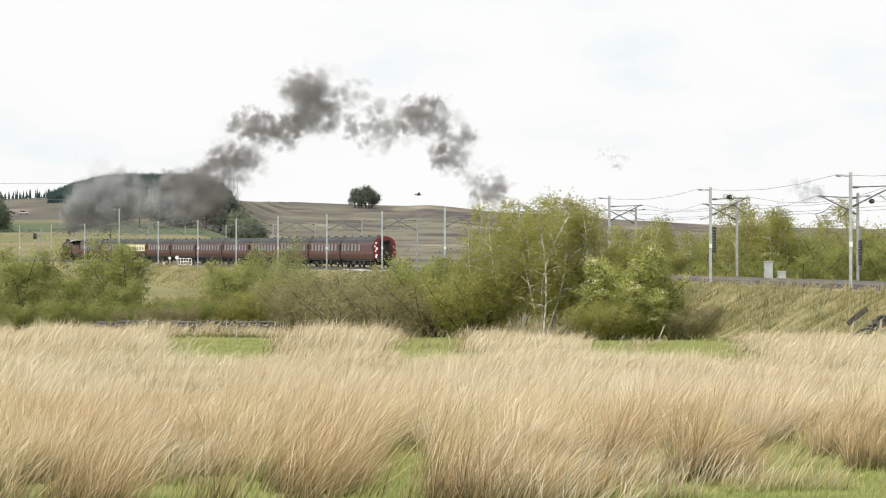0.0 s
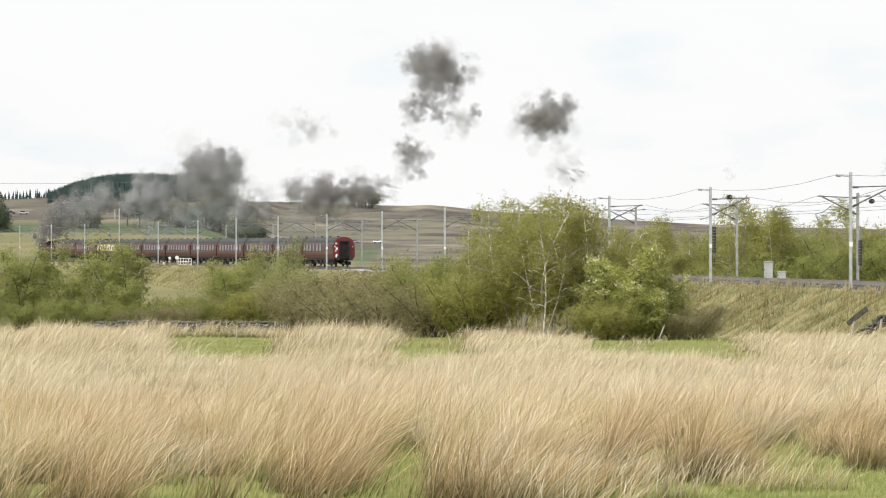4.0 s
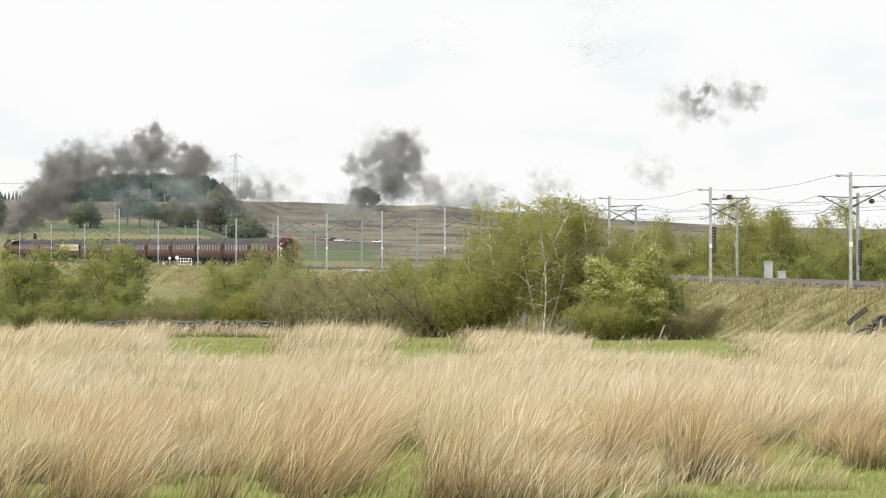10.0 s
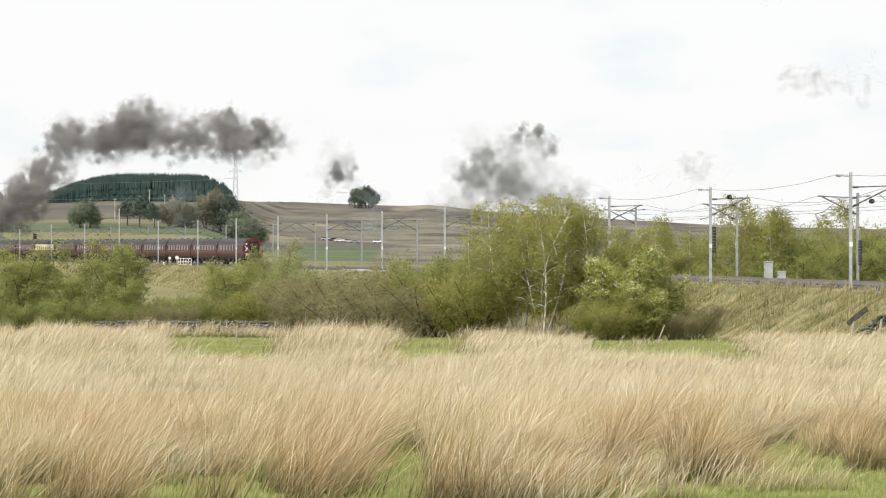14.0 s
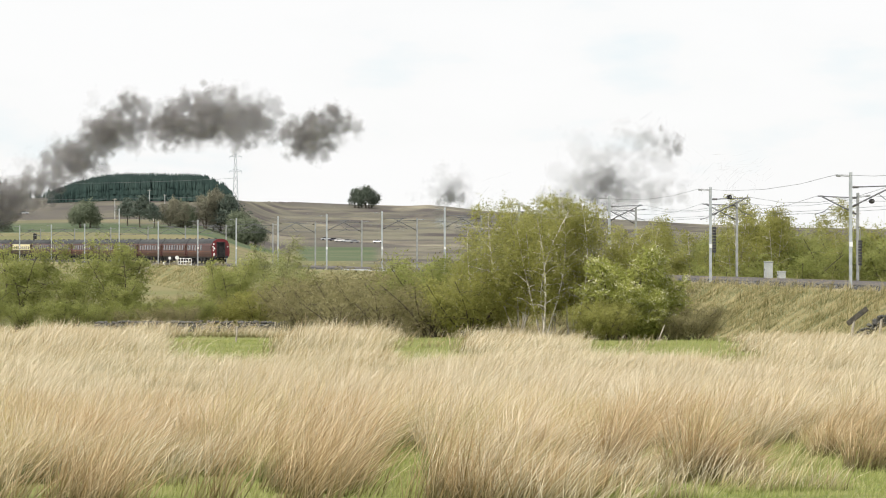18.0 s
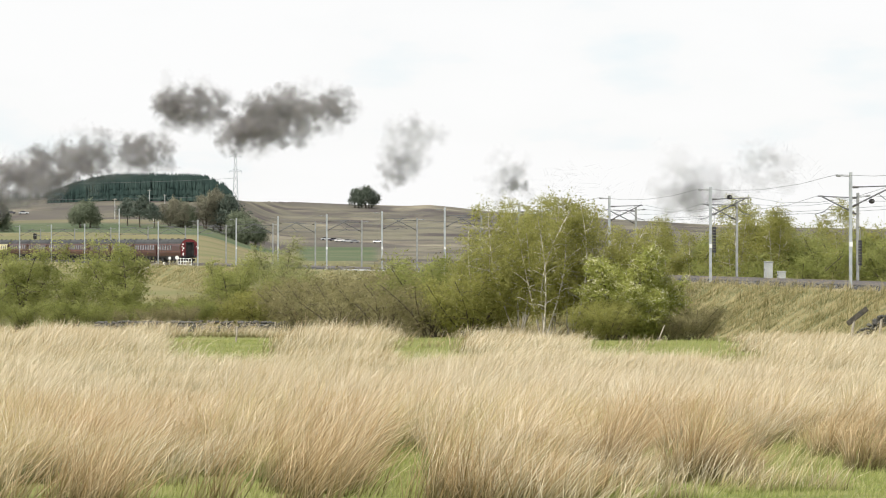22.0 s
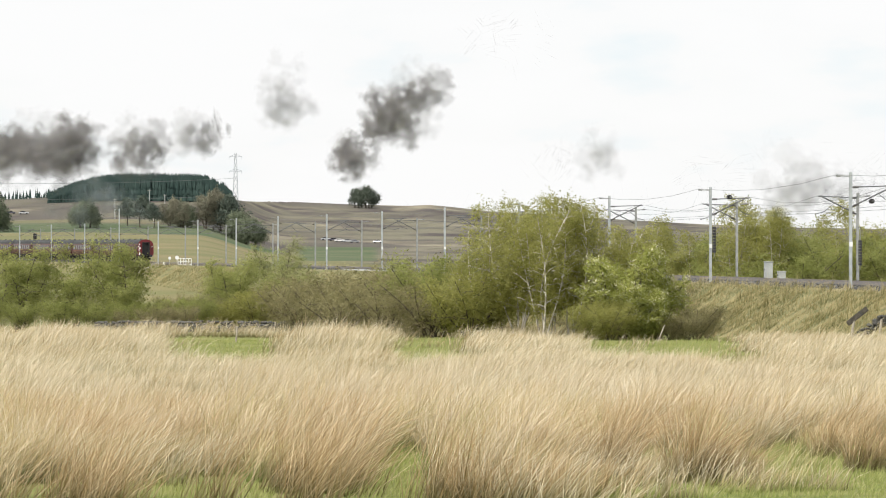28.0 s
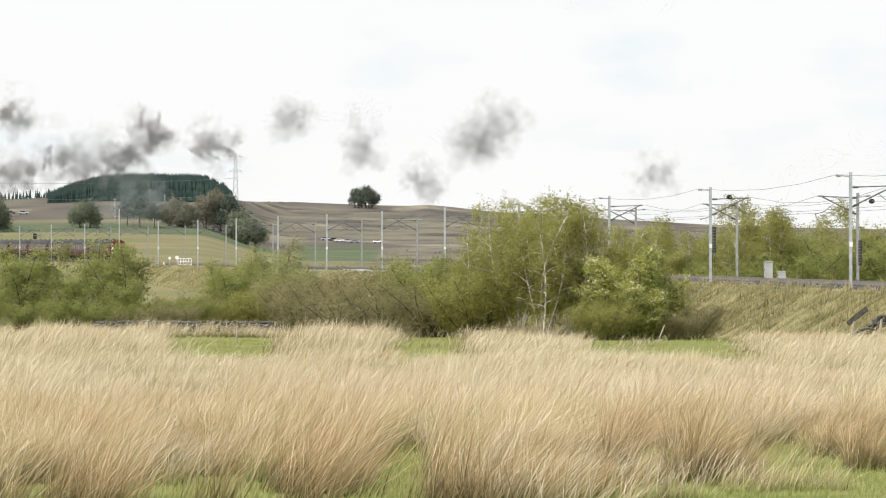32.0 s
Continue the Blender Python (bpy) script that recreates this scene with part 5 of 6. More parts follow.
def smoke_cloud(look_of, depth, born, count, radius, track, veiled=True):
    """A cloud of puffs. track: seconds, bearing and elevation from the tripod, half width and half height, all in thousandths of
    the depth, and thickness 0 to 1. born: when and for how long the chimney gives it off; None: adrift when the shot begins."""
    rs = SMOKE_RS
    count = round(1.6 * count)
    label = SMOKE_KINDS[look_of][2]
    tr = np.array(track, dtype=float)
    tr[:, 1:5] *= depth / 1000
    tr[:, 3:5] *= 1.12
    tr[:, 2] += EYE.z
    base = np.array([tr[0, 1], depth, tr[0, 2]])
    root = empty_thing("smoke_cloud", pose(*base), label, "smoke", "smoke plume")
    for kind in (look_of, "veil"):
        if kind not in PUFFS:
            PUFFS[kind] = [puff_mesh(q + 10 * len(PUFFS), SMOKE_KINDS[kind][1]) for q in range(7)]
            for me in PUFFS[kind]:
                me.materials.append(SMOKE_KINDS[kind][0])
    veils = max(2, count // 2) if veiled and look_of != "haze" else 0  # thin wisps that outlast the thick ones
    count += veils
    an = 2.39996 * np.arange(count) + rs.uniform(0, 6.28)
    rr = 0.78 * np.sqrt((np.arange(count) + 0.3) / count)
    spread = np.stack([rr * np.cos(an), rs.uniform(-1, 1, count), rr * np.sin(an)], -1) + rs.normal(0, 0.1, (count, 3))
    spread = spread[np.argsort(-spread[:, 0])] if born else spread
    order = rs.permutation(count)
    for i in range(count):
        thin = order[i] < veils
        last = 0.07 if thin else 0.22 + 0.78 * (order[i] - veils + 0.5) / (count - veils)
        ob = tagged(new("puff", PUFFS["veil" if thin else look_of][i % 7]), kind="stuff")
        ob.parent = root
        size = radius * (rs.uniform(1.2, 1.7) if thin else rs.uniform(0.8, 1.35) * (0.85 if look_of == "grey" else 1.0))
        ob.scale = (size, size, size)
        off, wob, tilt = spread[i], rs.uniform(0, 6.28, 3), rs.uniform(0, 360)
        birth = born[0] + born[1] * i / count if born else -99.0

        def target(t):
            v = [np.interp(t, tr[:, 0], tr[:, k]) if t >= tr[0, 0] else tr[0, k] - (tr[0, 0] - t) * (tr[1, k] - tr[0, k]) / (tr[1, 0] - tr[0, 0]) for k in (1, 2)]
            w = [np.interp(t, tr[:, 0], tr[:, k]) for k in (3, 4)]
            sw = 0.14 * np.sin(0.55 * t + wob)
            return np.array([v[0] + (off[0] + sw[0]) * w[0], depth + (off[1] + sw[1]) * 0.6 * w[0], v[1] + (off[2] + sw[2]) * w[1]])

        rows = []
        if birth > 0:
            for t in np.arange(0, birth - 0.2, 5.0).tolist() + [birth - 0.05]:
                if t >= 0:
                    rows.append((t, chimney_at(t) + np.array([0, 0, -17.0]), 88.0))  # not yet given off: deep in the embankment
        times = sorted({0.0, 32.0} | {float(q) for q in np.arange(1.0, 32.0, 1.0)} | ({birth + q for q in (0, 0.35, 0.8, 1.4, 2.2)} if born else set()))
        start = chimney_at(birth) if born else None
        for t in times:
            if t < max(birth, 0.0) or t > 32 or (rows and t - rows[-1][0] < 0.034):
                continue
            p, thick = target(t), np.interp(t, tr[:, 0], tr[:, 5])
            if born:
                g = 1 - math.exp(-(t - birth) / 1.0)
                p = start * (1 - g) + p * g
            shown = float(smooth01((1.08 * thick - last) / 0.03 + 0.5))  # the last wisps to dissolve are those that last longest
            rows.append((t, p, math.degrees(math.acos(max(0.014, shown)))))
        SMOKE_ROWS.append((ob, [(t, pose(*(p - base), math.degrees(math.atan2(p[2] - 2, p[1])), 0, -math.degrees(math.atan2(p[0], p[1]))) @ pose(0, 0, 0, 0, tilt, 0) @ pose(0, 0, 0, 0, 0, turn) @ pose(0, 0, 0, 0, 0.3 * t - tilt, 0)) for t, p, turn in rows]))


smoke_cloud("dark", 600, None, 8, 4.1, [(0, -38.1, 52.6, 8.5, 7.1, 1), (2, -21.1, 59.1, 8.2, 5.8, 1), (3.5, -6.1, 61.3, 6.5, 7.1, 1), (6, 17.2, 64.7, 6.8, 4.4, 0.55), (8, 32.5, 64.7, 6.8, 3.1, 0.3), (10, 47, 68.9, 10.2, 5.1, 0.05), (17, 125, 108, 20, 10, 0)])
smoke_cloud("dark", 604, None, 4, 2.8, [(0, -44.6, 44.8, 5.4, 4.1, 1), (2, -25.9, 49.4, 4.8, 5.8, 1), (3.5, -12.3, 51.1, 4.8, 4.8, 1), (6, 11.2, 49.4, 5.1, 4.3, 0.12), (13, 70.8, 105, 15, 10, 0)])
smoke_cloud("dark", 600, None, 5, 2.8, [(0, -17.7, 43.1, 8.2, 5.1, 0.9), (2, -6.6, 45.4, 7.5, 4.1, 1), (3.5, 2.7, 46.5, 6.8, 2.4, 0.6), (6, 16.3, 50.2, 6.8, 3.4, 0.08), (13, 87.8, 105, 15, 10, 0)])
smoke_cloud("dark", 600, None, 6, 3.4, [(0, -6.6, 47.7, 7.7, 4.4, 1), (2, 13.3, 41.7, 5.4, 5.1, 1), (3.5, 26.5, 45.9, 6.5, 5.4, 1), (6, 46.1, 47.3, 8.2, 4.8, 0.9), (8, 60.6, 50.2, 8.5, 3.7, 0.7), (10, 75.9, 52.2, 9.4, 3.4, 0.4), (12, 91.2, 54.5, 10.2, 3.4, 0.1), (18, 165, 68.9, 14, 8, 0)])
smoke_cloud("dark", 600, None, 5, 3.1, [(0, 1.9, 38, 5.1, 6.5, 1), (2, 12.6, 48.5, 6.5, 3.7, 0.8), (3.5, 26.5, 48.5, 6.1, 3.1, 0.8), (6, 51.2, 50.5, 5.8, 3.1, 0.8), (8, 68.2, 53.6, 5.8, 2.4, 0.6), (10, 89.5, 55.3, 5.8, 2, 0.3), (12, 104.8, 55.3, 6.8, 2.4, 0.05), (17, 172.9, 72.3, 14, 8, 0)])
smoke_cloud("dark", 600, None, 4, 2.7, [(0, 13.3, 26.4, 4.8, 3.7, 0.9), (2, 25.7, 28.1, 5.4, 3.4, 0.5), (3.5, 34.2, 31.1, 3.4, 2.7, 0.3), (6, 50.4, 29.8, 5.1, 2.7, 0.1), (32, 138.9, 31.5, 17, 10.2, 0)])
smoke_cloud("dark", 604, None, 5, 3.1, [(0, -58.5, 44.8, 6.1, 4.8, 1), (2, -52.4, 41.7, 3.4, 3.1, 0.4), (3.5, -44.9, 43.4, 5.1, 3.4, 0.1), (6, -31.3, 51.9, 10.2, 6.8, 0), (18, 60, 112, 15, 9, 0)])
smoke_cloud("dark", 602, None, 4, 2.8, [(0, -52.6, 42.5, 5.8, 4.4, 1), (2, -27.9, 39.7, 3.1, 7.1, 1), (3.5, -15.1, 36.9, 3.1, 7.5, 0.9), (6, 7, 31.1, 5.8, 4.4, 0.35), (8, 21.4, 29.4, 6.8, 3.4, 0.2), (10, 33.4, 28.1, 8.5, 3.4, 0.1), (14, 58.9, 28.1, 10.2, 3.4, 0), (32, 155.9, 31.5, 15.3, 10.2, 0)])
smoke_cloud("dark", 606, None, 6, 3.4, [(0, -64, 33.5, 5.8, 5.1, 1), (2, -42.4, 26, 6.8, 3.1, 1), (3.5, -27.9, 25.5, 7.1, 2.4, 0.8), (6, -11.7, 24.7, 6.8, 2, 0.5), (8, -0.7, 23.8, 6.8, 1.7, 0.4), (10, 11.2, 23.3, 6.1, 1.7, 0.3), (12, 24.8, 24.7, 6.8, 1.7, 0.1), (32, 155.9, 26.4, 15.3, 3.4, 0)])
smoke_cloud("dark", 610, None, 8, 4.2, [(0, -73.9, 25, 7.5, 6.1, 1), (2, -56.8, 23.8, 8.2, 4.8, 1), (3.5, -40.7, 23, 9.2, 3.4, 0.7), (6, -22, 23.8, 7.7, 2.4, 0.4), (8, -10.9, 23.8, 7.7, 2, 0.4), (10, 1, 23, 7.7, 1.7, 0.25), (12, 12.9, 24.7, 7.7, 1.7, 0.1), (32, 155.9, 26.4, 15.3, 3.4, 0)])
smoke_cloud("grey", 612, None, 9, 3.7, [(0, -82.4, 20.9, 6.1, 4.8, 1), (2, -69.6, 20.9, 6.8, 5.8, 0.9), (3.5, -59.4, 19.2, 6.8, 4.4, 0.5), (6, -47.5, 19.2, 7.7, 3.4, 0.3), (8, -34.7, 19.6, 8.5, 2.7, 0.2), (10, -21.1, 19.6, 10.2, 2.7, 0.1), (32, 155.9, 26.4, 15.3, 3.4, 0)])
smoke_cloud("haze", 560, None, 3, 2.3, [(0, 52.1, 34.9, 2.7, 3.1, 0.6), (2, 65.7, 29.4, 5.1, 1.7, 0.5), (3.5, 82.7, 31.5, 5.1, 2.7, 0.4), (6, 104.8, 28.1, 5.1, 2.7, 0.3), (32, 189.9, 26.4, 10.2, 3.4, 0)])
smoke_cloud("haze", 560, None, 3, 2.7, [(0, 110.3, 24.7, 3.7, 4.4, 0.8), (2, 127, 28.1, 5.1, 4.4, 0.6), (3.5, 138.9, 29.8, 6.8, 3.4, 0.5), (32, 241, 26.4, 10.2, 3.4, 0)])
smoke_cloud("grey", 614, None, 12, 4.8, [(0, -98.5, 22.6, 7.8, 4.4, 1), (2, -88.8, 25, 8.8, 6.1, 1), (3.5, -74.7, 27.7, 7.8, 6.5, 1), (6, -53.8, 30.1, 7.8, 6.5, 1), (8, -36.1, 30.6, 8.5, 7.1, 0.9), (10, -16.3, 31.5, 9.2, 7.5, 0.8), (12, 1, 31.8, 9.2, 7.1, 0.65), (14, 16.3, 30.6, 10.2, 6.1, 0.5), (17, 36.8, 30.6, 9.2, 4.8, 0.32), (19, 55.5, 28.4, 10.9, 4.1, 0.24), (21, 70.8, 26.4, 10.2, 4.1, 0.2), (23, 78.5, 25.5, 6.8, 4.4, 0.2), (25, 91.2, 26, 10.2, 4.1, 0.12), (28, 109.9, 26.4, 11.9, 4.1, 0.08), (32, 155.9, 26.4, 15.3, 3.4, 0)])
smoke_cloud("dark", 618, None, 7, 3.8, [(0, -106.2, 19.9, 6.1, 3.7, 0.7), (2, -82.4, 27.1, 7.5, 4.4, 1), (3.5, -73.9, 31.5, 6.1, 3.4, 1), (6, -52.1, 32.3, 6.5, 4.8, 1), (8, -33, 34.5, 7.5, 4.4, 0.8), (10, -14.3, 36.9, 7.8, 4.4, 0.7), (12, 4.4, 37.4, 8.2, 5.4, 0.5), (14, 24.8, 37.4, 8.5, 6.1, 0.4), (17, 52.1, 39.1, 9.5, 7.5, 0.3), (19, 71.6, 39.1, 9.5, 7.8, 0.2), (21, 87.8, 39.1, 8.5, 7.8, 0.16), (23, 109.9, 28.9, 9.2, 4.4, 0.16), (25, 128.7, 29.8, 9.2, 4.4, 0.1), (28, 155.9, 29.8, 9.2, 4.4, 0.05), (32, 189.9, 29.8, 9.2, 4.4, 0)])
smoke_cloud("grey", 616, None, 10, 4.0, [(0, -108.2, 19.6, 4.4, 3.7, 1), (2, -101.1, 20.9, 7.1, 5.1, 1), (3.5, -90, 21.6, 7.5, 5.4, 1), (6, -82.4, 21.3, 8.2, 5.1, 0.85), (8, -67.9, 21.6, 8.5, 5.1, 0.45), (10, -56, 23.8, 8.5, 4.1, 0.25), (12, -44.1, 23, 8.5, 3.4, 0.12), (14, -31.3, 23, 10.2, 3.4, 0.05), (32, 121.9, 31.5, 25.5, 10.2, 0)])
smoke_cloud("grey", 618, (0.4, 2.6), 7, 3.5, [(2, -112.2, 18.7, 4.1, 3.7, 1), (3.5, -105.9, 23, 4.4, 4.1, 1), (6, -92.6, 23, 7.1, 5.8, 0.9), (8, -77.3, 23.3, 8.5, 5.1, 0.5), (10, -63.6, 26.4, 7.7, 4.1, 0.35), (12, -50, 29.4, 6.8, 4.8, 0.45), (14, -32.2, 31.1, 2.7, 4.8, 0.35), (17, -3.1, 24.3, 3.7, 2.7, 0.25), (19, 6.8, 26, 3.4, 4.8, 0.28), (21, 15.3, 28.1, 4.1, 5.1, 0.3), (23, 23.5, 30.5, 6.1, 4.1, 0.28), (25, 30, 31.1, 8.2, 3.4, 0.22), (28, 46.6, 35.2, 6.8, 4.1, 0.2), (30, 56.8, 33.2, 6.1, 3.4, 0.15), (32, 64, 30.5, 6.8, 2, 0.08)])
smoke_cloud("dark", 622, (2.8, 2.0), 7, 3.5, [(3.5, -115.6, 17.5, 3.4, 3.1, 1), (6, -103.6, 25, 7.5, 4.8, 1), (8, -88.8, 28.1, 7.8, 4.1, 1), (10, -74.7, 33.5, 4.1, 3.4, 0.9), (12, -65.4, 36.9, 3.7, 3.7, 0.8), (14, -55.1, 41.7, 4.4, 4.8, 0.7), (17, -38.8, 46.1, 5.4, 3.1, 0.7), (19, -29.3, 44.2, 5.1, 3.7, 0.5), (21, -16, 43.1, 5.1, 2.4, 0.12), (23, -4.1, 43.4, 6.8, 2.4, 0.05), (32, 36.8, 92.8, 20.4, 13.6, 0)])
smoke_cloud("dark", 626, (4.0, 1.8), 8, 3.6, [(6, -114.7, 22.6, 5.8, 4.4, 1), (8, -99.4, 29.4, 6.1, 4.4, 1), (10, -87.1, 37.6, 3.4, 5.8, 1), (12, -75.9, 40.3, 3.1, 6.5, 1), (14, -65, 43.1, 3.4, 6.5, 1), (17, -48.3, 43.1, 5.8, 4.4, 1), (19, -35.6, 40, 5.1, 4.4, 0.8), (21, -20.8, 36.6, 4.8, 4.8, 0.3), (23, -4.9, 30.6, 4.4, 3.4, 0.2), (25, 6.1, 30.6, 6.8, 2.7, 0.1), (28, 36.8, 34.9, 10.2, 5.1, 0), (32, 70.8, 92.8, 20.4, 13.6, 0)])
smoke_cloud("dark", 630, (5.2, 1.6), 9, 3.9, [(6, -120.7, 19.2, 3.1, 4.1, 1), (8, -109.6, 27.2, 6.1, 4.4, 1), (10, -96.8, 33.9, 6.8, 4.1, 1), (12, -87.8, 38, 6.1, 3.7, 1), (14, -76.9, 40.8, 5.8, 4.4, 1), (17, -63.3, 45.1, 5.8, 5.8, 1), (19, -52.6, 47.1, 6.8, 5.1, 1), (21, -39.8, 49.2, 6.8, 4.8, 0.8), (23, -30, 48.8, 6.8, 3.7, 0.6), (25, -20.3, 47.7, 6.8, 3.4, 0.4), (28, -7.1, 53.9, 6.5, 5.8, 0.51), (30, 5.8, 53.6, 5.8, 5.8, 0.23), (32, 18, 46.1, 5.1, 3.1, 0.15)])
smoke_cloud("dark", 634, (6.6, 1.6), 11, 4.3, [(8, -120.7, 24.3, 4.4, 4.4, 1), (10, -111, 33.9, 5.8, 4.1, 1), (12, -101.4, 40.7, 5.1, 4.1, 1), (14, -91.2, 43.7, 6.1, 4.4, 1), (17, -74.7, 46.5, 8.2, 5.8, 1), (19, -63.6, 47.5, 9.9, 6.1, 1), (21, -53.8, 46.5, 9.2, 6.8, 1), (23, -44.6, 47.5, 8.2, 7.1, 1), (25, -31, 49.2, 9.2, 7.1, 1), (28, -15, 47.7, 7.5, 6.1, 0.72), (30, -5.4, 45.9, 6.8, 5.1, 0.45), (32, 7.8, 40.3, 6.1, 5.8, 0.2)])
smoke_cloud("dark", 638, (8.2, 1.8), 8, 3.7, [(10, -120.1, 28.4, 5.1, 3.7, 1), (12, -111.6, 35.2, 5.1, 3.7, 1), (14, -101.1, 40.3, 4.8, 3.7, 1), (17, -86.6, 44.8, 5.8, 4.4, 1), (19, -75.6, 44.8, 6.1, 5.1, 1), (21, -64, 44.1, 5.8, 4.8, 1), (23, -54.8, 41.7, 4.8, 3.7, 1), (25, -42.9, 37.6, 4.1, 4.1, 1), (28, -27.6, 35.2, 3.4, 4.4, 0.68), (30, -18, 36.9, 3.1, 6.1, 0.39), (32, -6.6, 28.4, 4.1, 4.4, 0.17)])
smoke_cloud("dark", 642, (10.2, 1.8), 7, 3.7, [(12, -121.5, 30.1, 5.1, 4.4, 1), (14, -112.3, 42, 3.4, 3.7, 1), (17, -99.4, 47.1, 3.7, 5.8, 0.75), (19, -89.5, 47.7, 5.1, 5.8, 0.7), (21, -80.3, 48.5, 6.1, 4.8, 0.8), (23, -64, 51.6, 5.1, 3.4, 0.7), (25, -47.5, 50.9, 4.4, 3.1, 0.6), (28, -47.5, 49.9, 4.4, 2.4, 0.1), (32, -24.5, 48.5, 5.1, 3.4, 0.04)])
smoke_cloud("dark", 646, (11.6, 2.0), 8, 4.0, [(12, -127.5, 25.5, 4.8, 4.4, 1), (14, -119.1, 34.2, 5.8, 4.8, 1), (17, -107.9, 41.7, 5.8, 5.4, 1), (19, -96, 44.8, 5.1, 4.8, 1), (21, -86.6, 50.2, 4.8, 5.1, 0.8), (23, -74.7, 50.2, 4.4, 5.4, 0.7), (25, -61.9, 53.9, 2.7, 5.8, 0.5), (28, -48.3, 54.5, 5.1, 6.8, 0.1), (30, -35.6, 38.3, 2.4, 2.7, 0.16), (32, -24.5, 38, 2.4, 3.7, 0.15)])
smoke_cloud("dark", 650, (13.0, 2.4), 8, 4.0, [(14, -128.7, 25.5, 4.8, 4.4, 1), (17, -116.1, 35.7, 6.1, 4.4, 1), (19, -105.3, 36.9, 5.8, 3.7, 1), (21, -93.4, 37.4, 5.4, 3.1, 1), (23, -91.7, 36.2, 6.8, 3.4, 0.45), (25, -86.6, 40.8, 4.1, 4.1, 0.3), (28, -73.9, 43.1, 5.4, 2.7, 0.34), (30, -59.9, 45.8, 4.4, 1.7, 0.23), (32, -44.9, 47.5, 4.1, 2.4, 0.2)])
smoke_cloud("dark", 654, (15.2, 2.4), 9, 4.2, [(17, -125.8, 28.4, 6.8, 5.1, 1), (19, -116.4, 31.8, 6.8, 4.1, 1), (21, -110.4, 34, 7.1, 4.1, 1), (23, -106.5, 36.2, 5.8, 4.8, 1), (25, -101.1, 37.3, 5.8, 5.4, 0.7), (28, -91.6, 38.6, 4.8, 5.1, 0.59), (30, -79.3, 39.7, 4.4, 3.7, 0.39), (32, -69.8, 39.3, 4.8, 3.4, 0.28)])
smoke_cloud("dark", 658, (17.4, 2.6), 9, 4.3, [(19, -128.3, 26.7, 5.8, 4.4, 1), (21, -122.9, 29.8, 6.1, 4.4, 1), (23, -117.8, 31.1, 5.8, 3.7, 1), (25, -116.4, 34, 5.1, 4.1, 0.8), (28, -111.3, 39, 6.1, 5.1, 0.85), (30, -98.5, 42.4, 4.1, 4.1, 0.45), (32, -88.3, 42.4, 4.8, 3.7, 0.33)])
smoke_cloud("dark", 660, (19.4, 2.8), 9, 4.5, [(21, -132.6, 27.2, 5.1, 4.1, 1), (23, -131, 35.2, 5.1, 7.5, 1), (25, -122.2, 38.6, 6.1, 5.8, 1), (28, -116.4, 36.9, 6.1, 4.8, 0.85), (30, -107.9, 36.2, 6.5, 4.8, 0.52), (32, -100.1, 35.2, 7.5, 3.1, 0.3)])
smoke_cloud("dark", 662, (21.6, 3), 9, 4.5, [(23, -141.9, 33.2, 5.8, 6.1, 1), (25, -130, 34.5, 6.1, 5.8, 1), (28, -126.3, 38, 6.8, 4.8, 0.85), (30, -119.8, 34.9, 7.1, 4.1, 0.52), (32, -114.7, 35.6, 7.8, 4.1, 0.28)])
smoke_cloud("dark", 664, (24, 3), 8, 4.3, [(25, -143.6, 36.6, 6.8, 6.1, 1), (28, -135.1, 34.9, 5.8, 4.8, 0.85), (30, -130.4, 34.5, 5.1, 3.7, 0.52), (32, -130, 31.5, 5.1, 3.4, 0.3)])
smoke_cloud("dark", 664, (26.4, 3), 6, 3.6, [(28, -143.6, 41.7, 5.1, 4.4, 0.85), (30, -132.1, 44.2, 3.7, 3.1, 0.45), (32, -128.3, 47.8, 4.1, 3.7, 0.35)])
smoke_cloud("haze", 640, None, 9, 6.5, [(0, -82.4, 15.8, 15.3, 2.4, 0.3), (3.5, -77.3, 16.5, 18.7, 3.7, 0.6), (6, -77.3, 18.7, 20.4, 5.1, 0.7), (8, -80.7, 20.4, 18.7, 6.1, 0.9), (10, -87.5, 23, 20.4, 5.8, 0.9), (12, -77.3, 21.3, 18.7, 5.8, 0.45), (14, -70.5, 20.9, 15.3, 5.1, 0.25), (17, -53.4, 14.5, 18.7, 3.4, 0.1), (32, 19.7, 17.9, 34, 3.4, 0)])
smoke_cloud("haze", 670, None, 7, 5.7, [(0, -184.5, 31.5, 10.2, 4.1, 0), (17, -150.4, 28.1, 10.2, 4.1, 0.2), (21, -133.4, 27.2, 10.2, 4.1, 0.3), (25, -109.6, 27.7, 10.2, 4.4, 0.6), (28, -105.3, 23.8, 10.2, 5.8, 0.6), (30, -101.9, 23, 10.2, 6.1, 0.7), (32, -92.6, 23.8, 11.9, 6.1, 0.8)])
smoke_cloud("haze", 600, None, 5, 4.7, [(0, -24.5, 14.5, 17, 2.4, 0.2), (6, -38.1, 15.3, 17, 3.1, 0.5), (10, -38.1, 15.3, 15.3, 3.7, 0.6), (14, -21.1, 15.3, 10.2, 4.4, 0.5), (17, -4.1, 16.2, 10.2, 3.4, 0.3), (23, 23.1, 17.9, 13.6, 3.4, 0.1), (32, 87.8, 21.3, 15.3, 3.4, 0)])

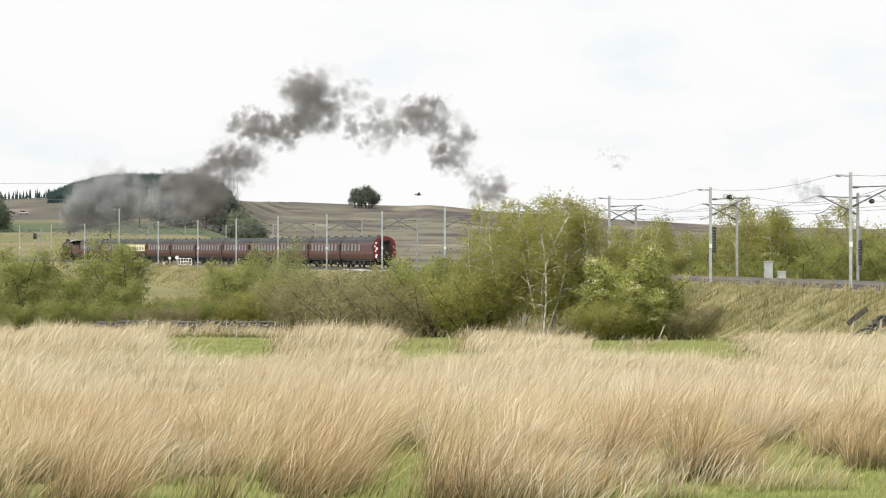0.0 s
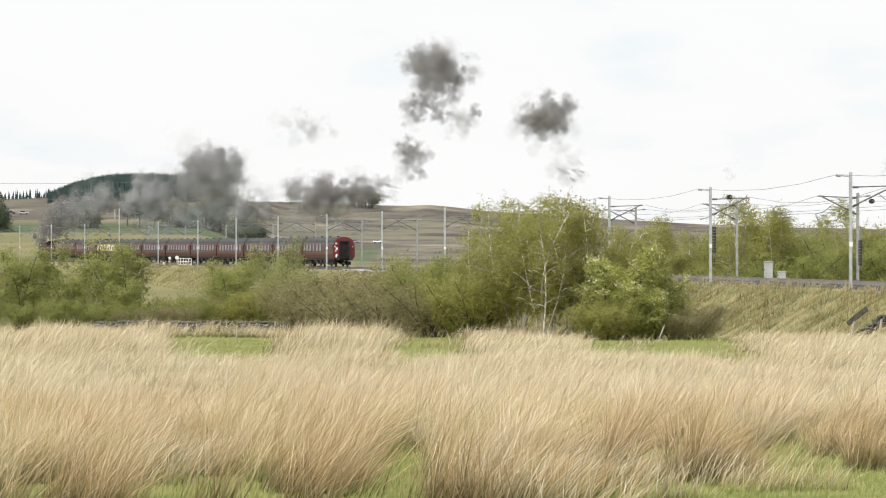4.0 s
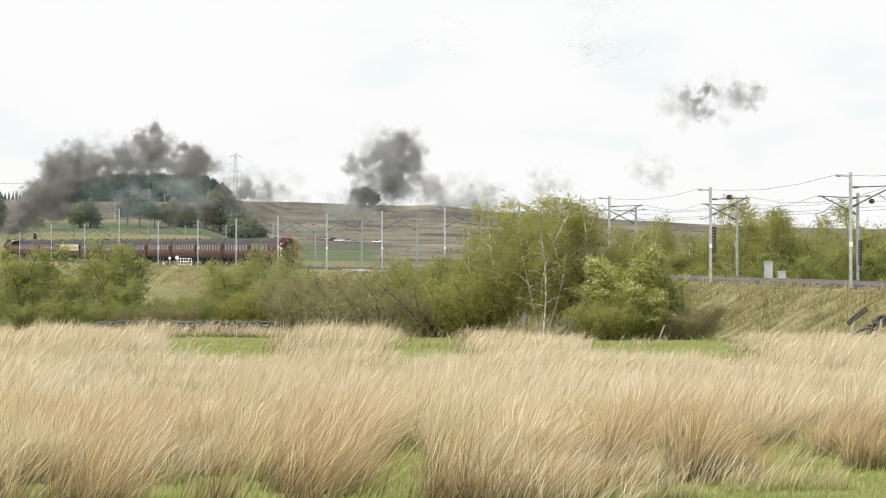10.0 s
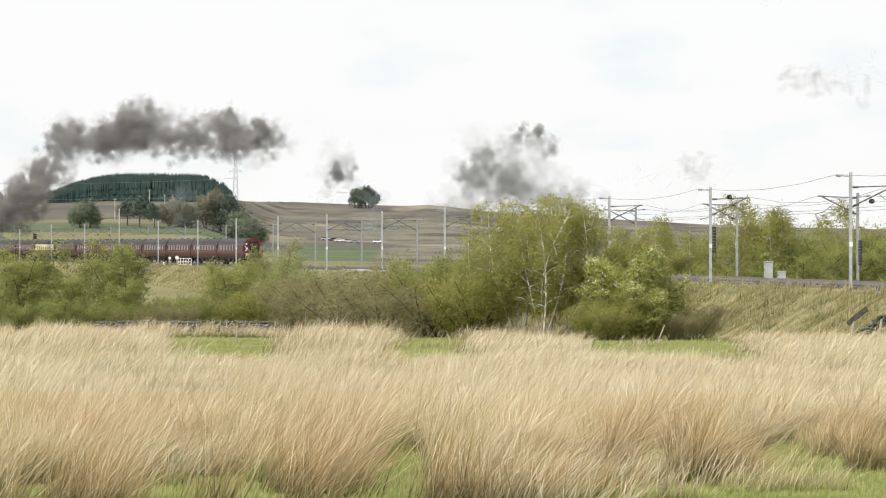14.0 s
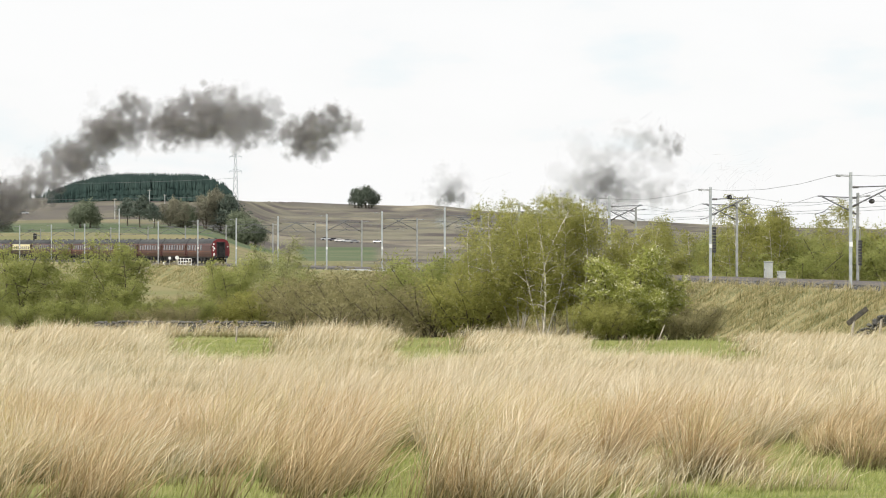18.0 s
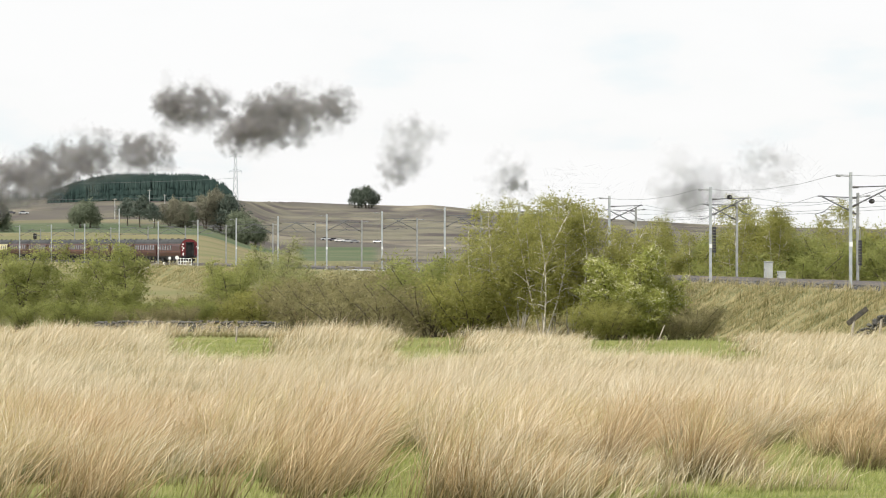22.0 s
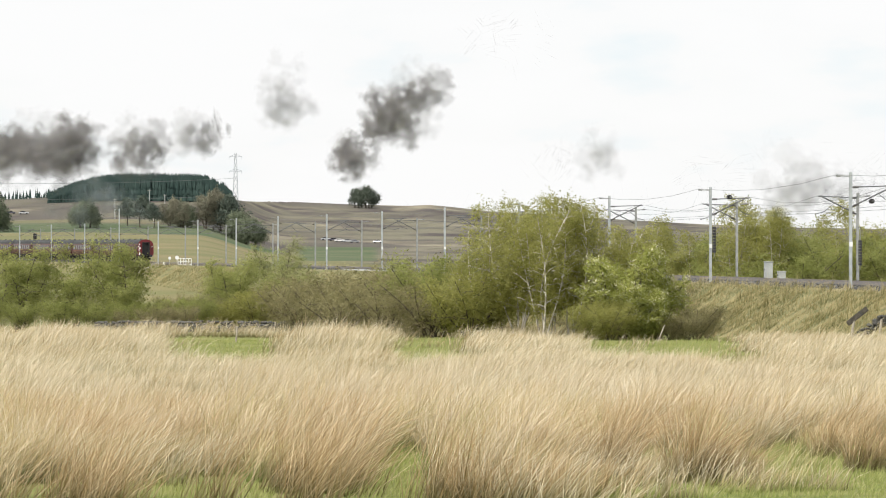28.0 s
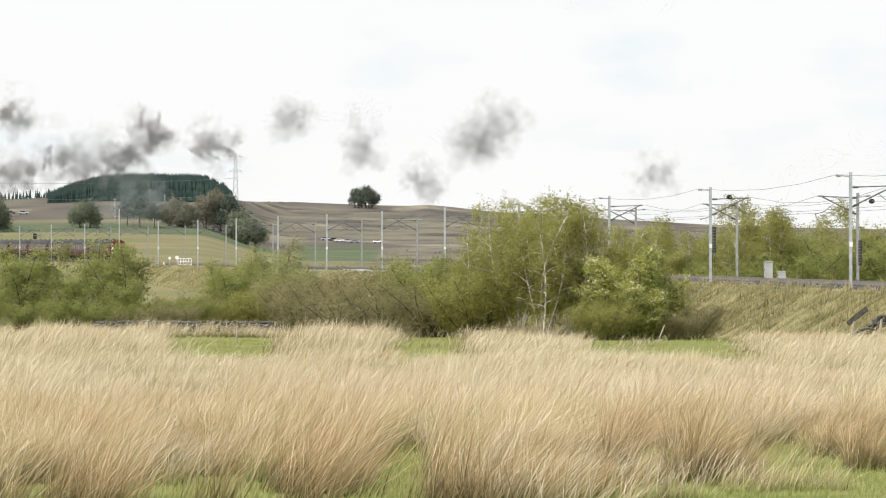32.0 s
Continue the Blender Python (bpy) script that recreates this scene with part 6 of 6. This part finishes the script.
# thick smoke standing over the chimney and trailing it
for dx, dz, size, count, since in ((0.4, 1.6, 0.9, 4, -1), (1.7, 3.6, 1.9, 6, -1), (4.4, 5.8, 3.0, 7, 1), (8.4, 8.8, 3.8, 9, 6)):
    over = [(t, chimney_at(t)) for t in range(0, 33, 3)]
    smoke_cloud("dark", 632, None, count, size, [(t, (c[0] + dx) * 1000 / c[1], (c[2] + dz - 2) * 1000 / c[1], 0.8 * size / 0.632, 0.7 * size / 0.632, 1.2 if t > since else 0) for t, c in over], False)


# ---- lineside things ----
def relay_cabinet(c, n, w, h, label):
    root = empty_thing("relay_cabinet", line_pose(c, n, -0.15), label, "cabinet")
    part("body", box(bmesh.new(), 0, 0, h / 2, w, 0.55, h, 0.02), M_PALEGREY, root)
    part("lid", box(bmesh.new(), 0, 0, h + 0.03, w + 0.08, 0.64, 0.07, 0.02), M_PALEGREY, root)
    for s in (-1, 1):
        door = part("door", box(bmesh.new(), s * w / 4, 0.285, h / 2 + 0.02, w / 2 - 0.05, 0.02, h - 0.2, 0.008), M_PALEGREY, root)
        part("handle", box(bmesh.new(), s * 0.05, 0.31, h * 0.55, 0.03, 0.03, 0.14), M_DARKSTEEL, door, "dark handle")
    part("plinth", box(bmesh.new(), 0, 0, -0.15, w + 0.1, 0.65, 0.34), M_CONCRETE, root, "concrete plinth")


relay_cabinet(-134.9, -7.4, 0.75, 1.3, "pale grey steel relay cabinet beside the track")
relay_cabinet(-139.1, -7.4, 0.6, 0.55, "low grey equipment box beside the track")


def handrail(c):
    """White steel railing panels on the edge of a lineside platform."""
    root = empty_thing("railing", line_pose(c, 3.3, -0.45), "white painted steel railing panel beside the track", "railing")
    for k in range(6):
        part("post", rod(bmesh.new(), (-5.2 + 2.1 * k, 0, 0), (-5.2 + 2.1 * k, 0, 1.25), 0.045), M_WHITE, root)
    for z in (0.3, 0.75, 1.22):
        part("rail", rod(bmesh.new(), (-5.3, 0, z), (5.4, 0, z), 0.035), M_WHITE, root)


handrail(119.2)


def round_sign(c, n, h, r, label):
    root = empty_thing("lineside_sign", line_pose(c, n, -0.45), label, "sign")
    part("post", rod(bmesh.new(), (0, 0, -0.2), (0, 0, h), 0.05), M_PALEGREY, root)
    part("disc", rod(bmesh.new(), (-0.06, 0, h), (-0.1, 0, h), r, sides=20), M_WHITE, root, "round white disc")


round_sign(125.9, 3.2, 1.35, 0.30, "round white sign on a post beside the track")
round_sign(131.8, 3.2, 1.25, 0.24, "round pale sign on a post beside the track")
root = empty_thing("marker_post", line_pose(131.4, 4.2, -0.5), "short white marker post on the bank", "post")
part("post", box(bmesh.new(), 0, 0, 0.25, 0.28, 0.28, 0.75, 0.03), M_WHITE, root)
part("cap", box(bmesh.new(), 0, 0, 0.66, 0.34, 0.34, 0.08, 0.02), M_WHITE, root)


def steps(c):
    """Timber-edged access steps down the bank."""
    root = empty_thing("access_steps", line_pose(c, 4.6, -0.6), "worn timber access steps down the embankment", "steps")
    for k in range(9):
        part("tread", box(bmesh.new(), 0, 0.5 + 0.62 * k, -0.05 - 0.33 * k, 1.3, 0.5, 0.16, 0.02), M_TIMBER, root)
    for s in (-0.75, 0.75):
        part("handrail", rod(bmesh.new(), (s, 0.2, 0.75), (s, 5.6, -2.1), 0.03), M_GALV_OLD, root)
        for k in range(4):
            part("post", rod(bmesh.new(), (s, 0.3 + 1.7 * k, -0.5 - 0.9 * k), (s, 0.3 + 1.7 * k, 0.72 - 0.9 * k), 0.03), M_PALEGREY, root)


steps(133.5)


def signal(x, y, z, h):
    root = empty_thing("railway_signal", pose(x, y, z), "dark colour-light railway signal seen from behind", "signal")
    part("post", rod(bmesh.new(), (0, 0, 0), (0, 0, h), 0.09), M_GALV_OLD, root)
    part("head", box(bmesh.new(), 0, 0, h + 0.5, 0.75, 0.3, 1.15, 0.1), M_BLACK, root, "black signal head")
    part("bracket", box(bmesh.new(), 0, 0, h - 0.1, 0.9, 0.3, 0.08), M_BLACK, root)


for c, n in ((315.8, -9.0), (260.8, -9.0), (245.5, -9.0)):
    p = on_line(c, n, 0)
    signal(p[0], p[1], p[2] - 0.4, 4.6 if c > 300 else 3.4)


def balance_weight(c, n, z):
    root = empty_thing("balance_weight", line_pose(c, n, 0), "black drum on an overhead wire end", "weight")
    part("drum", rod(bmesh.new(), (-0.18, 0, z), (0.18, 0, z), 0.17, sides=14), M_BLACK, root)
    part("rod", rod(bmesh.new(), (-0.7, 0, z), (0.7, 0, z), 0.03), M_GALV_OLD, root)


balance_weight(-159.5, 1.5, 5.95)
balance_weight(-167.5, -7.0, 5.55)


def weight_stack(c, n, z0, z1):
    """Cast weights that keep a wire taut, stacked on a rod beside a mast."""
    root = empty_thing("weight_stack", line_pose(c, n, 0), "dark stack of cast tensioning weights beside a mast", "weight")
    part("rod", rod(bmesh.new(), (0, 0, z0 - 0.3), (0, 0, z1 + 0.9), 0.02), M_GALV_OLD, root)
    k = 9
    for q in range(k):
        z = z0 + (z1 - z0) * (q + 0.5) / k
        part("weight", rod(bmesh.new(), (0, 0, z - 0.42 * (z1 - z0) / k), (0, 0, z + 0.42 * (z1 - z0) / k), 0.14, sides=10), M_DARKSTEEL, root)
    part("bracket", box(bmesh.new(), 0.12, 0, z1 + 0.9, 0.5, 0.08, 0.08), M_ARM, root)


weight_stack(-160.1, 2.75, 1.9, 3.8)
weight_stack(-167.6, -6.15, 1.0, 2.8)


# ---- dry stone walls, posts and the field's edge ----
def dry_wall(x0, y0, x1, y1, h, label, courses=4, seed=0, fallen=0.0, unit=1.0, heap=False):
    rs = np.random.RandomState(seed)
    root = empty_thing("dry_stone_wall", Matrix(), label, "wall", kind="structure")
    ln = math.hypot(x1 - x0, y1 - y0)
    an = math.degrees(math.atan2(y1 - y0, x1 - x0))
    meshes = []
    for q in range(5):
        bm = bmesh.new()
        bmesh.ops.create_icosphere(bm, subdivisions=1, radius=0.5)
        for v in bm.verts:
            v.co = Vector((max(-0.42, min(0.42, v.co.x)), max(-0.4, min(0.4, v.co.y)), max(-0.38, min(0.38, v.co.z)))) + Vector(rs.normal(0, 0.03, 3))
        me = bpy.data.meshes.new("stone")
        bm.to_mesh(me)
        bm.free()
        meshes.append(me)
    for k in range(courses):
        s = rs.uniform(0, 0.3)
        while s < ln:
            w = unit * rs.uniform(0.22, 0.5)
            x, y = x0 + (x1 - x0) * s / ln, y0 + (y1 - y0) * s / ln
            if rs.uniform() > fallen * k / courses and not (heap and k > 2 + courses * 2.6 * s / ln):
                z = float(ground_z(np.array(x), np.array(y)))
                hh = h / courses
                st = linked("stone", meshes[rs.randint(5)], M_STONE, root, at=pose(x, y + rs.uniform(-0.1, 0.1), z + hh * (k + 0.45) + rs.uniform(-0.04, 0.04), rs.uniform(-14, 14), rs.uniform(-16, 16), an + rs.uniform(-16, 16)) @ Matrix.Diagonal((w * 1.2, 0.5, hh * rs.uniform(1.1, 1.75), 1)))
            s += w


dry_wall(-24.8, 236, -8.2, 226, 0.8, "low grey dry stone wall at the field's edge", 4, 1, 0.12)
dry_wall(20.5, 166, 25.0, 163.4, 1.4, "tumbled dark dry stone wall under the embankment", 9, 2, 0.1, 0.6, True)


def fence_post(x, y, h, lean, label, r=0.075):
    root = empty_thing("fence_post", at_ground(x, y) @ pose(0, 0, 0, 0, lean, 0), label, "post")
    part("post", rod(bmesh.new(), (0, 0, -0.3), (0, 0, h), r, r * 0.9, 8), M_TIMBER, root)
    part("top", rod(bmesh.new(), (0, 0, h), (0, 0, h + 0.04), r * 0.9, r * 0.5, 8), M_TIMBER, root)


fence_post(20.2, 164.5, 1.1, 8, "leaning grey timber fence post")
fence_post(21.4, 163.0, 1.15, 6, "leaning grey timber fence post")
fence_post(11.4, 176.0, 0.9, 22, "thin leaning pale stake in the grass", 0.04)
fence_post(-10.6, 170.0, 0.8, 5, "short grey stake at the field's edge", 0.05)
root = empty_thing("timber_baulk", at_ground(20.45, 164.5, 1.28) @ pose(0, 0, 0, 0, -38, 0), "dark weathered timber baulk leaning on the fence", "timber")
part("baulk", box(bmesh.new(), 0.1, 0, 0, 1.25, 0.1, 0.26, 0.02), M_DARKTIMBER, root)
part("strap", box(bmesh.new(), 0.3, 0, 0, 0.06, 0.12, 0.28), M_DARKSTEEL, root)


# ---- the hill ----
def pylon(x, y, h):
    root = empty_thing("pylon", at_ground(x, y, -1.0), "grey steel lattice electricity pylon on the skyline", "pylon")
    bm = bmesh.new()
    half = lambda z: 1.15 * (1 - z / h) ** 0.9 + 0.4
    zs = [h * q for q in (0, 0.16, 0.3, 0.43, 0.55, 0.66, 0.76, 0.86, 1.0)]
    for za, zb in zip(zs[:-1], zs[1:]):
        a, b = half(za), half(zb)
        ca, cb = [(-a, -a), (a, -a), (a, a), (-a, a)], [(-b, -b), (b, -b), (b, b), (-b, b)]
        for k in range(4):
            rod(bm, (*ca[k], za), (*cb[k], zb), 0.11, sides=4)
            rod(bm, (*ca[k], za), (*cb[(k + 1) % 4], zb), 0.06, sides=4)
            rod(bm, (*ca[(k + 1) % 4], za), (*cb[k], zb), 0.06, sides=4)
    part("lattice_tower", bm, M_GALV, root)
    for z, w in ((h * 0.72, 3.1), (h * 0.94, 3.1)):
        bm = bmesh.new()
        for s in (-1, 1):
            rod(bm, (0, 0.4, z), (s * w, 0, z + 0.1), 0.1, sides=4)
            rod(bm, (0, -0.4, z), (s * w, 0, z + 0.1), 0.1, sides=4)
            rod(bm, (0, 0, z + 1.3), (s * w, 0, z + 0.1), 0.09, sides=4)
            rod(bm, (s * w, 0, z + 0.1), (s * w, 0, z - 1.2), 0.07, sides=4)
        part("cross_arm", bm, M_GALV, root)


pylon(-102.5, 1640, 32.6)


def pole(x, y, h, r=0.16):
    root = empty_thing("wooden_pole", at_ground(x, y, -0.3), "grey wooden telegraph pole on the hillside", "pole", "hillside poles")
    part("post", rod(bmesh.new(), (0, 0, 0), (0, 0, h), r, r * 0.7, 8), M_PALEGREY, root)
    part("cross_bar", box(bmesh.new(), 0, 0, h - 0.4, 1.6, 0.12, 0.14), M_TIMBER, root)


for x, y, h in ((-130.0, 1470, 9.5), (-119.0, 1420, 9.0), (-94.0, 1440, 9.0), (-128.5, 1300, 8.5)):
    pole(x, y, h)
for z0, z1 in ((44.6, 47.0), (37.4, 38.9)):
    pts = []
    for q in range(25):
        f = q / 24
        pts.append((-215.0 + 118.0 * f, 1560.0, z0 + (z1 - z0) * f - 1.0 * 4 * f * (1 - f)))
    wire("power_line", "pale overhead power line before the plantation", pts, 0.07)


def car(x, y, turn, paint, label):
    root = empty_thing("parked_car", at_ground(x, y, 0.0, turn), label, "car", "parked cars")
    prof = [(2.1, 0.35), (2.15, 0.62), (1.9, 0.82), (1.05, 0.95), (-1.9, 0.95), (-2.1, 0.75), (-2.1, 0.35)]
    bm = shell(bmesh.new(), [(-0.84, 0.35), (-0.88, 0.7), (-0.78, 0.95), (0.78, 0.95), (0.88, 0.7), (0.84, 0.35)], -2.1, 2.1)
    part("body", bm, paint, root)
    bm = bmesh.new()
    box(bm, -0.2, 0, 1.17, 2.3, 1.4, 0.44, 0.16)
    part("windows", bm, M_GLASS, root, "dark glass cabin")
    part("roof", box(bmesh.new(), -0.25, 0, 1.42, 1.7, 1.25, 0.07, 0.03), paint, root)
    for a in (-1.3, 1.3):
        for s in (-0.8, 0.8):
            part("wheel", rod(bmesh.new(), (a, s - 0.1, 0.32), (a, s + 0.1, 0.32), 0.32, sides=12), M_BLACK, root)


M_SILVER = surface("silver_paint", (0.34, 0.36, 0.38), (0.45, 0.46, 0.48), 1.0, 0.3, 0.0, 0.3)
M_DARKCAR = surface("dark_car_paint", (0.03, 0.03, 0.045), (0.06, 0.06, 0.075), 1.0, 0.3, 0.0)
for x, y, turn, paint, label in (
    (-180.0, 1425, 5, M_SILVER, "silver car parked on the moor road"), (-186.5, 1432, 0, M_DARKCAR, "dark car parked on the moor road"),
    (-53.0, 1500, 10, M_SILVER, "silver car parked on the moor"), (-49.0, 1488, -20, M_DARKCAR, "dark car parked on the moor"), (-46.0, 1475, 15, M_WHITE, "white car parked on the moor"),
    (-42.0, 1462, 0, M_SILVER, "silver car parked on the moor"), (-38.8, 1455, 20, M_SILVER, "silver car parked on the moor"), (-28.5, 1450, -10, M_SILVER, "silver car parked on the moor"),
):
    car(x, y, turn, paint, label)


def bird():
    root = empty_thing("flying_bird", pose(-1.0, 136, 5.24), "small dark bird flying over the field", "bird")
    bm = bmesh.new()
    bmesh.ops.create_uvsphere(bm, u_segments=10, v_segments=7, radius=0.5, matrix=Matrix.Diagonal((0.34, 0.1, 0.1, 1)))
    part("body", bm, M_BLACK, root, smooth=True)
    bm = bmesh.new()
    bmesh.ops.create_uvsphere(bm, u_segments=8, v_segments=6, radius=0.045, matrix=Matrix.Translation((-0.18, 0, 0.02)))
    rod(bm, (-0.21, 0, 0.02), (-0.27, 0, 0.01), 0.018, 0.004)
    part("head", bm, M_BLACK, root)
    part("tail", box(bmesh.new(), 0.21, 0, 0.0, 0.14, 0.07, 0.012), M_BLACK, root)
    wings = []
    for s in (-1, 1):
        bm = bmesh.new()
        box(bm, 0.0, s * 0.13, 0.0, 0.13, 0.24, 0.016, 0.005)
        box(bm, 0.03, s * 0.31, 0.0, 0.08, 0.16, 0.012, 0.004)
        wings.append(part("wing", bm, M_BLACK, root))
    for o in root.children:
        o.scale = (0.65, 0.65, 0.65)
    return root, wings


bird_thing, bird_wings = bird()


sleepers()


def motions():
    for ob, mid, span in VEHICLES:
        walk(ob, [(t, vehicle_pose(mid + SPEED * t, span)) for t in range(0, 33)])
    for w in driving_wheels:
        x = w.matrix_basis.translation.x
        walk(w, [(0.2 * k, pose(x, 0, 1.02, 0, math.degrees(SPEED * 0.2 * k / 1.02), 0)) for k in range(161)])
    for ob, rows in SMOKE_ROWS:
        walk(ob, rows)
    walk(bird_thing, [(t, pose(-1.0 - 7.66 * t, 136, 5.24 + 2.48 * min(t, 4.0) + 0.4 * max(0, t - 4.0))) for t in range(0, 33, 2)])
    for k, w in enumerate(bird_wings):
        walk(w, [(0.1 * q, pose(0, 0, 0, (1 - 2 * k) * (38 if q % 2 else -24))) for q in range(0, 41)] + [(32.0, pose(0, 0, 0, 0))])
    rs = np.random.RandomState(41)
    for ob, deg, step in [(o, 0.45, 0.8) for o in SWAYING] + [(o, 4.0, 0.64) for o in TUSSOCKS]:
        m, ph = ob.matrix_basis.copy(), rs.uniform(0, 6.28)
        gust = [deg * (0.6 * math.sin(1.9 * step * k + ph) + 0.4 * math.sin(0.83 * step * k + 2 * ph) + rs.uniform(-0.25, 0.25)) for k in range(round(32 / step) + 1)]
        walk(ob, [(step * k, m @ pose(0, 0, 0, 0, 0, -math.degrees(m.to_euler().z)) @ pose(0, 0, 0, 0.3 * g, g, 0) @ pose(0, 0, 0, 0, 0, math.degrees(m.to_euler().z))) for k, g in enumerate(gust)])


motions()
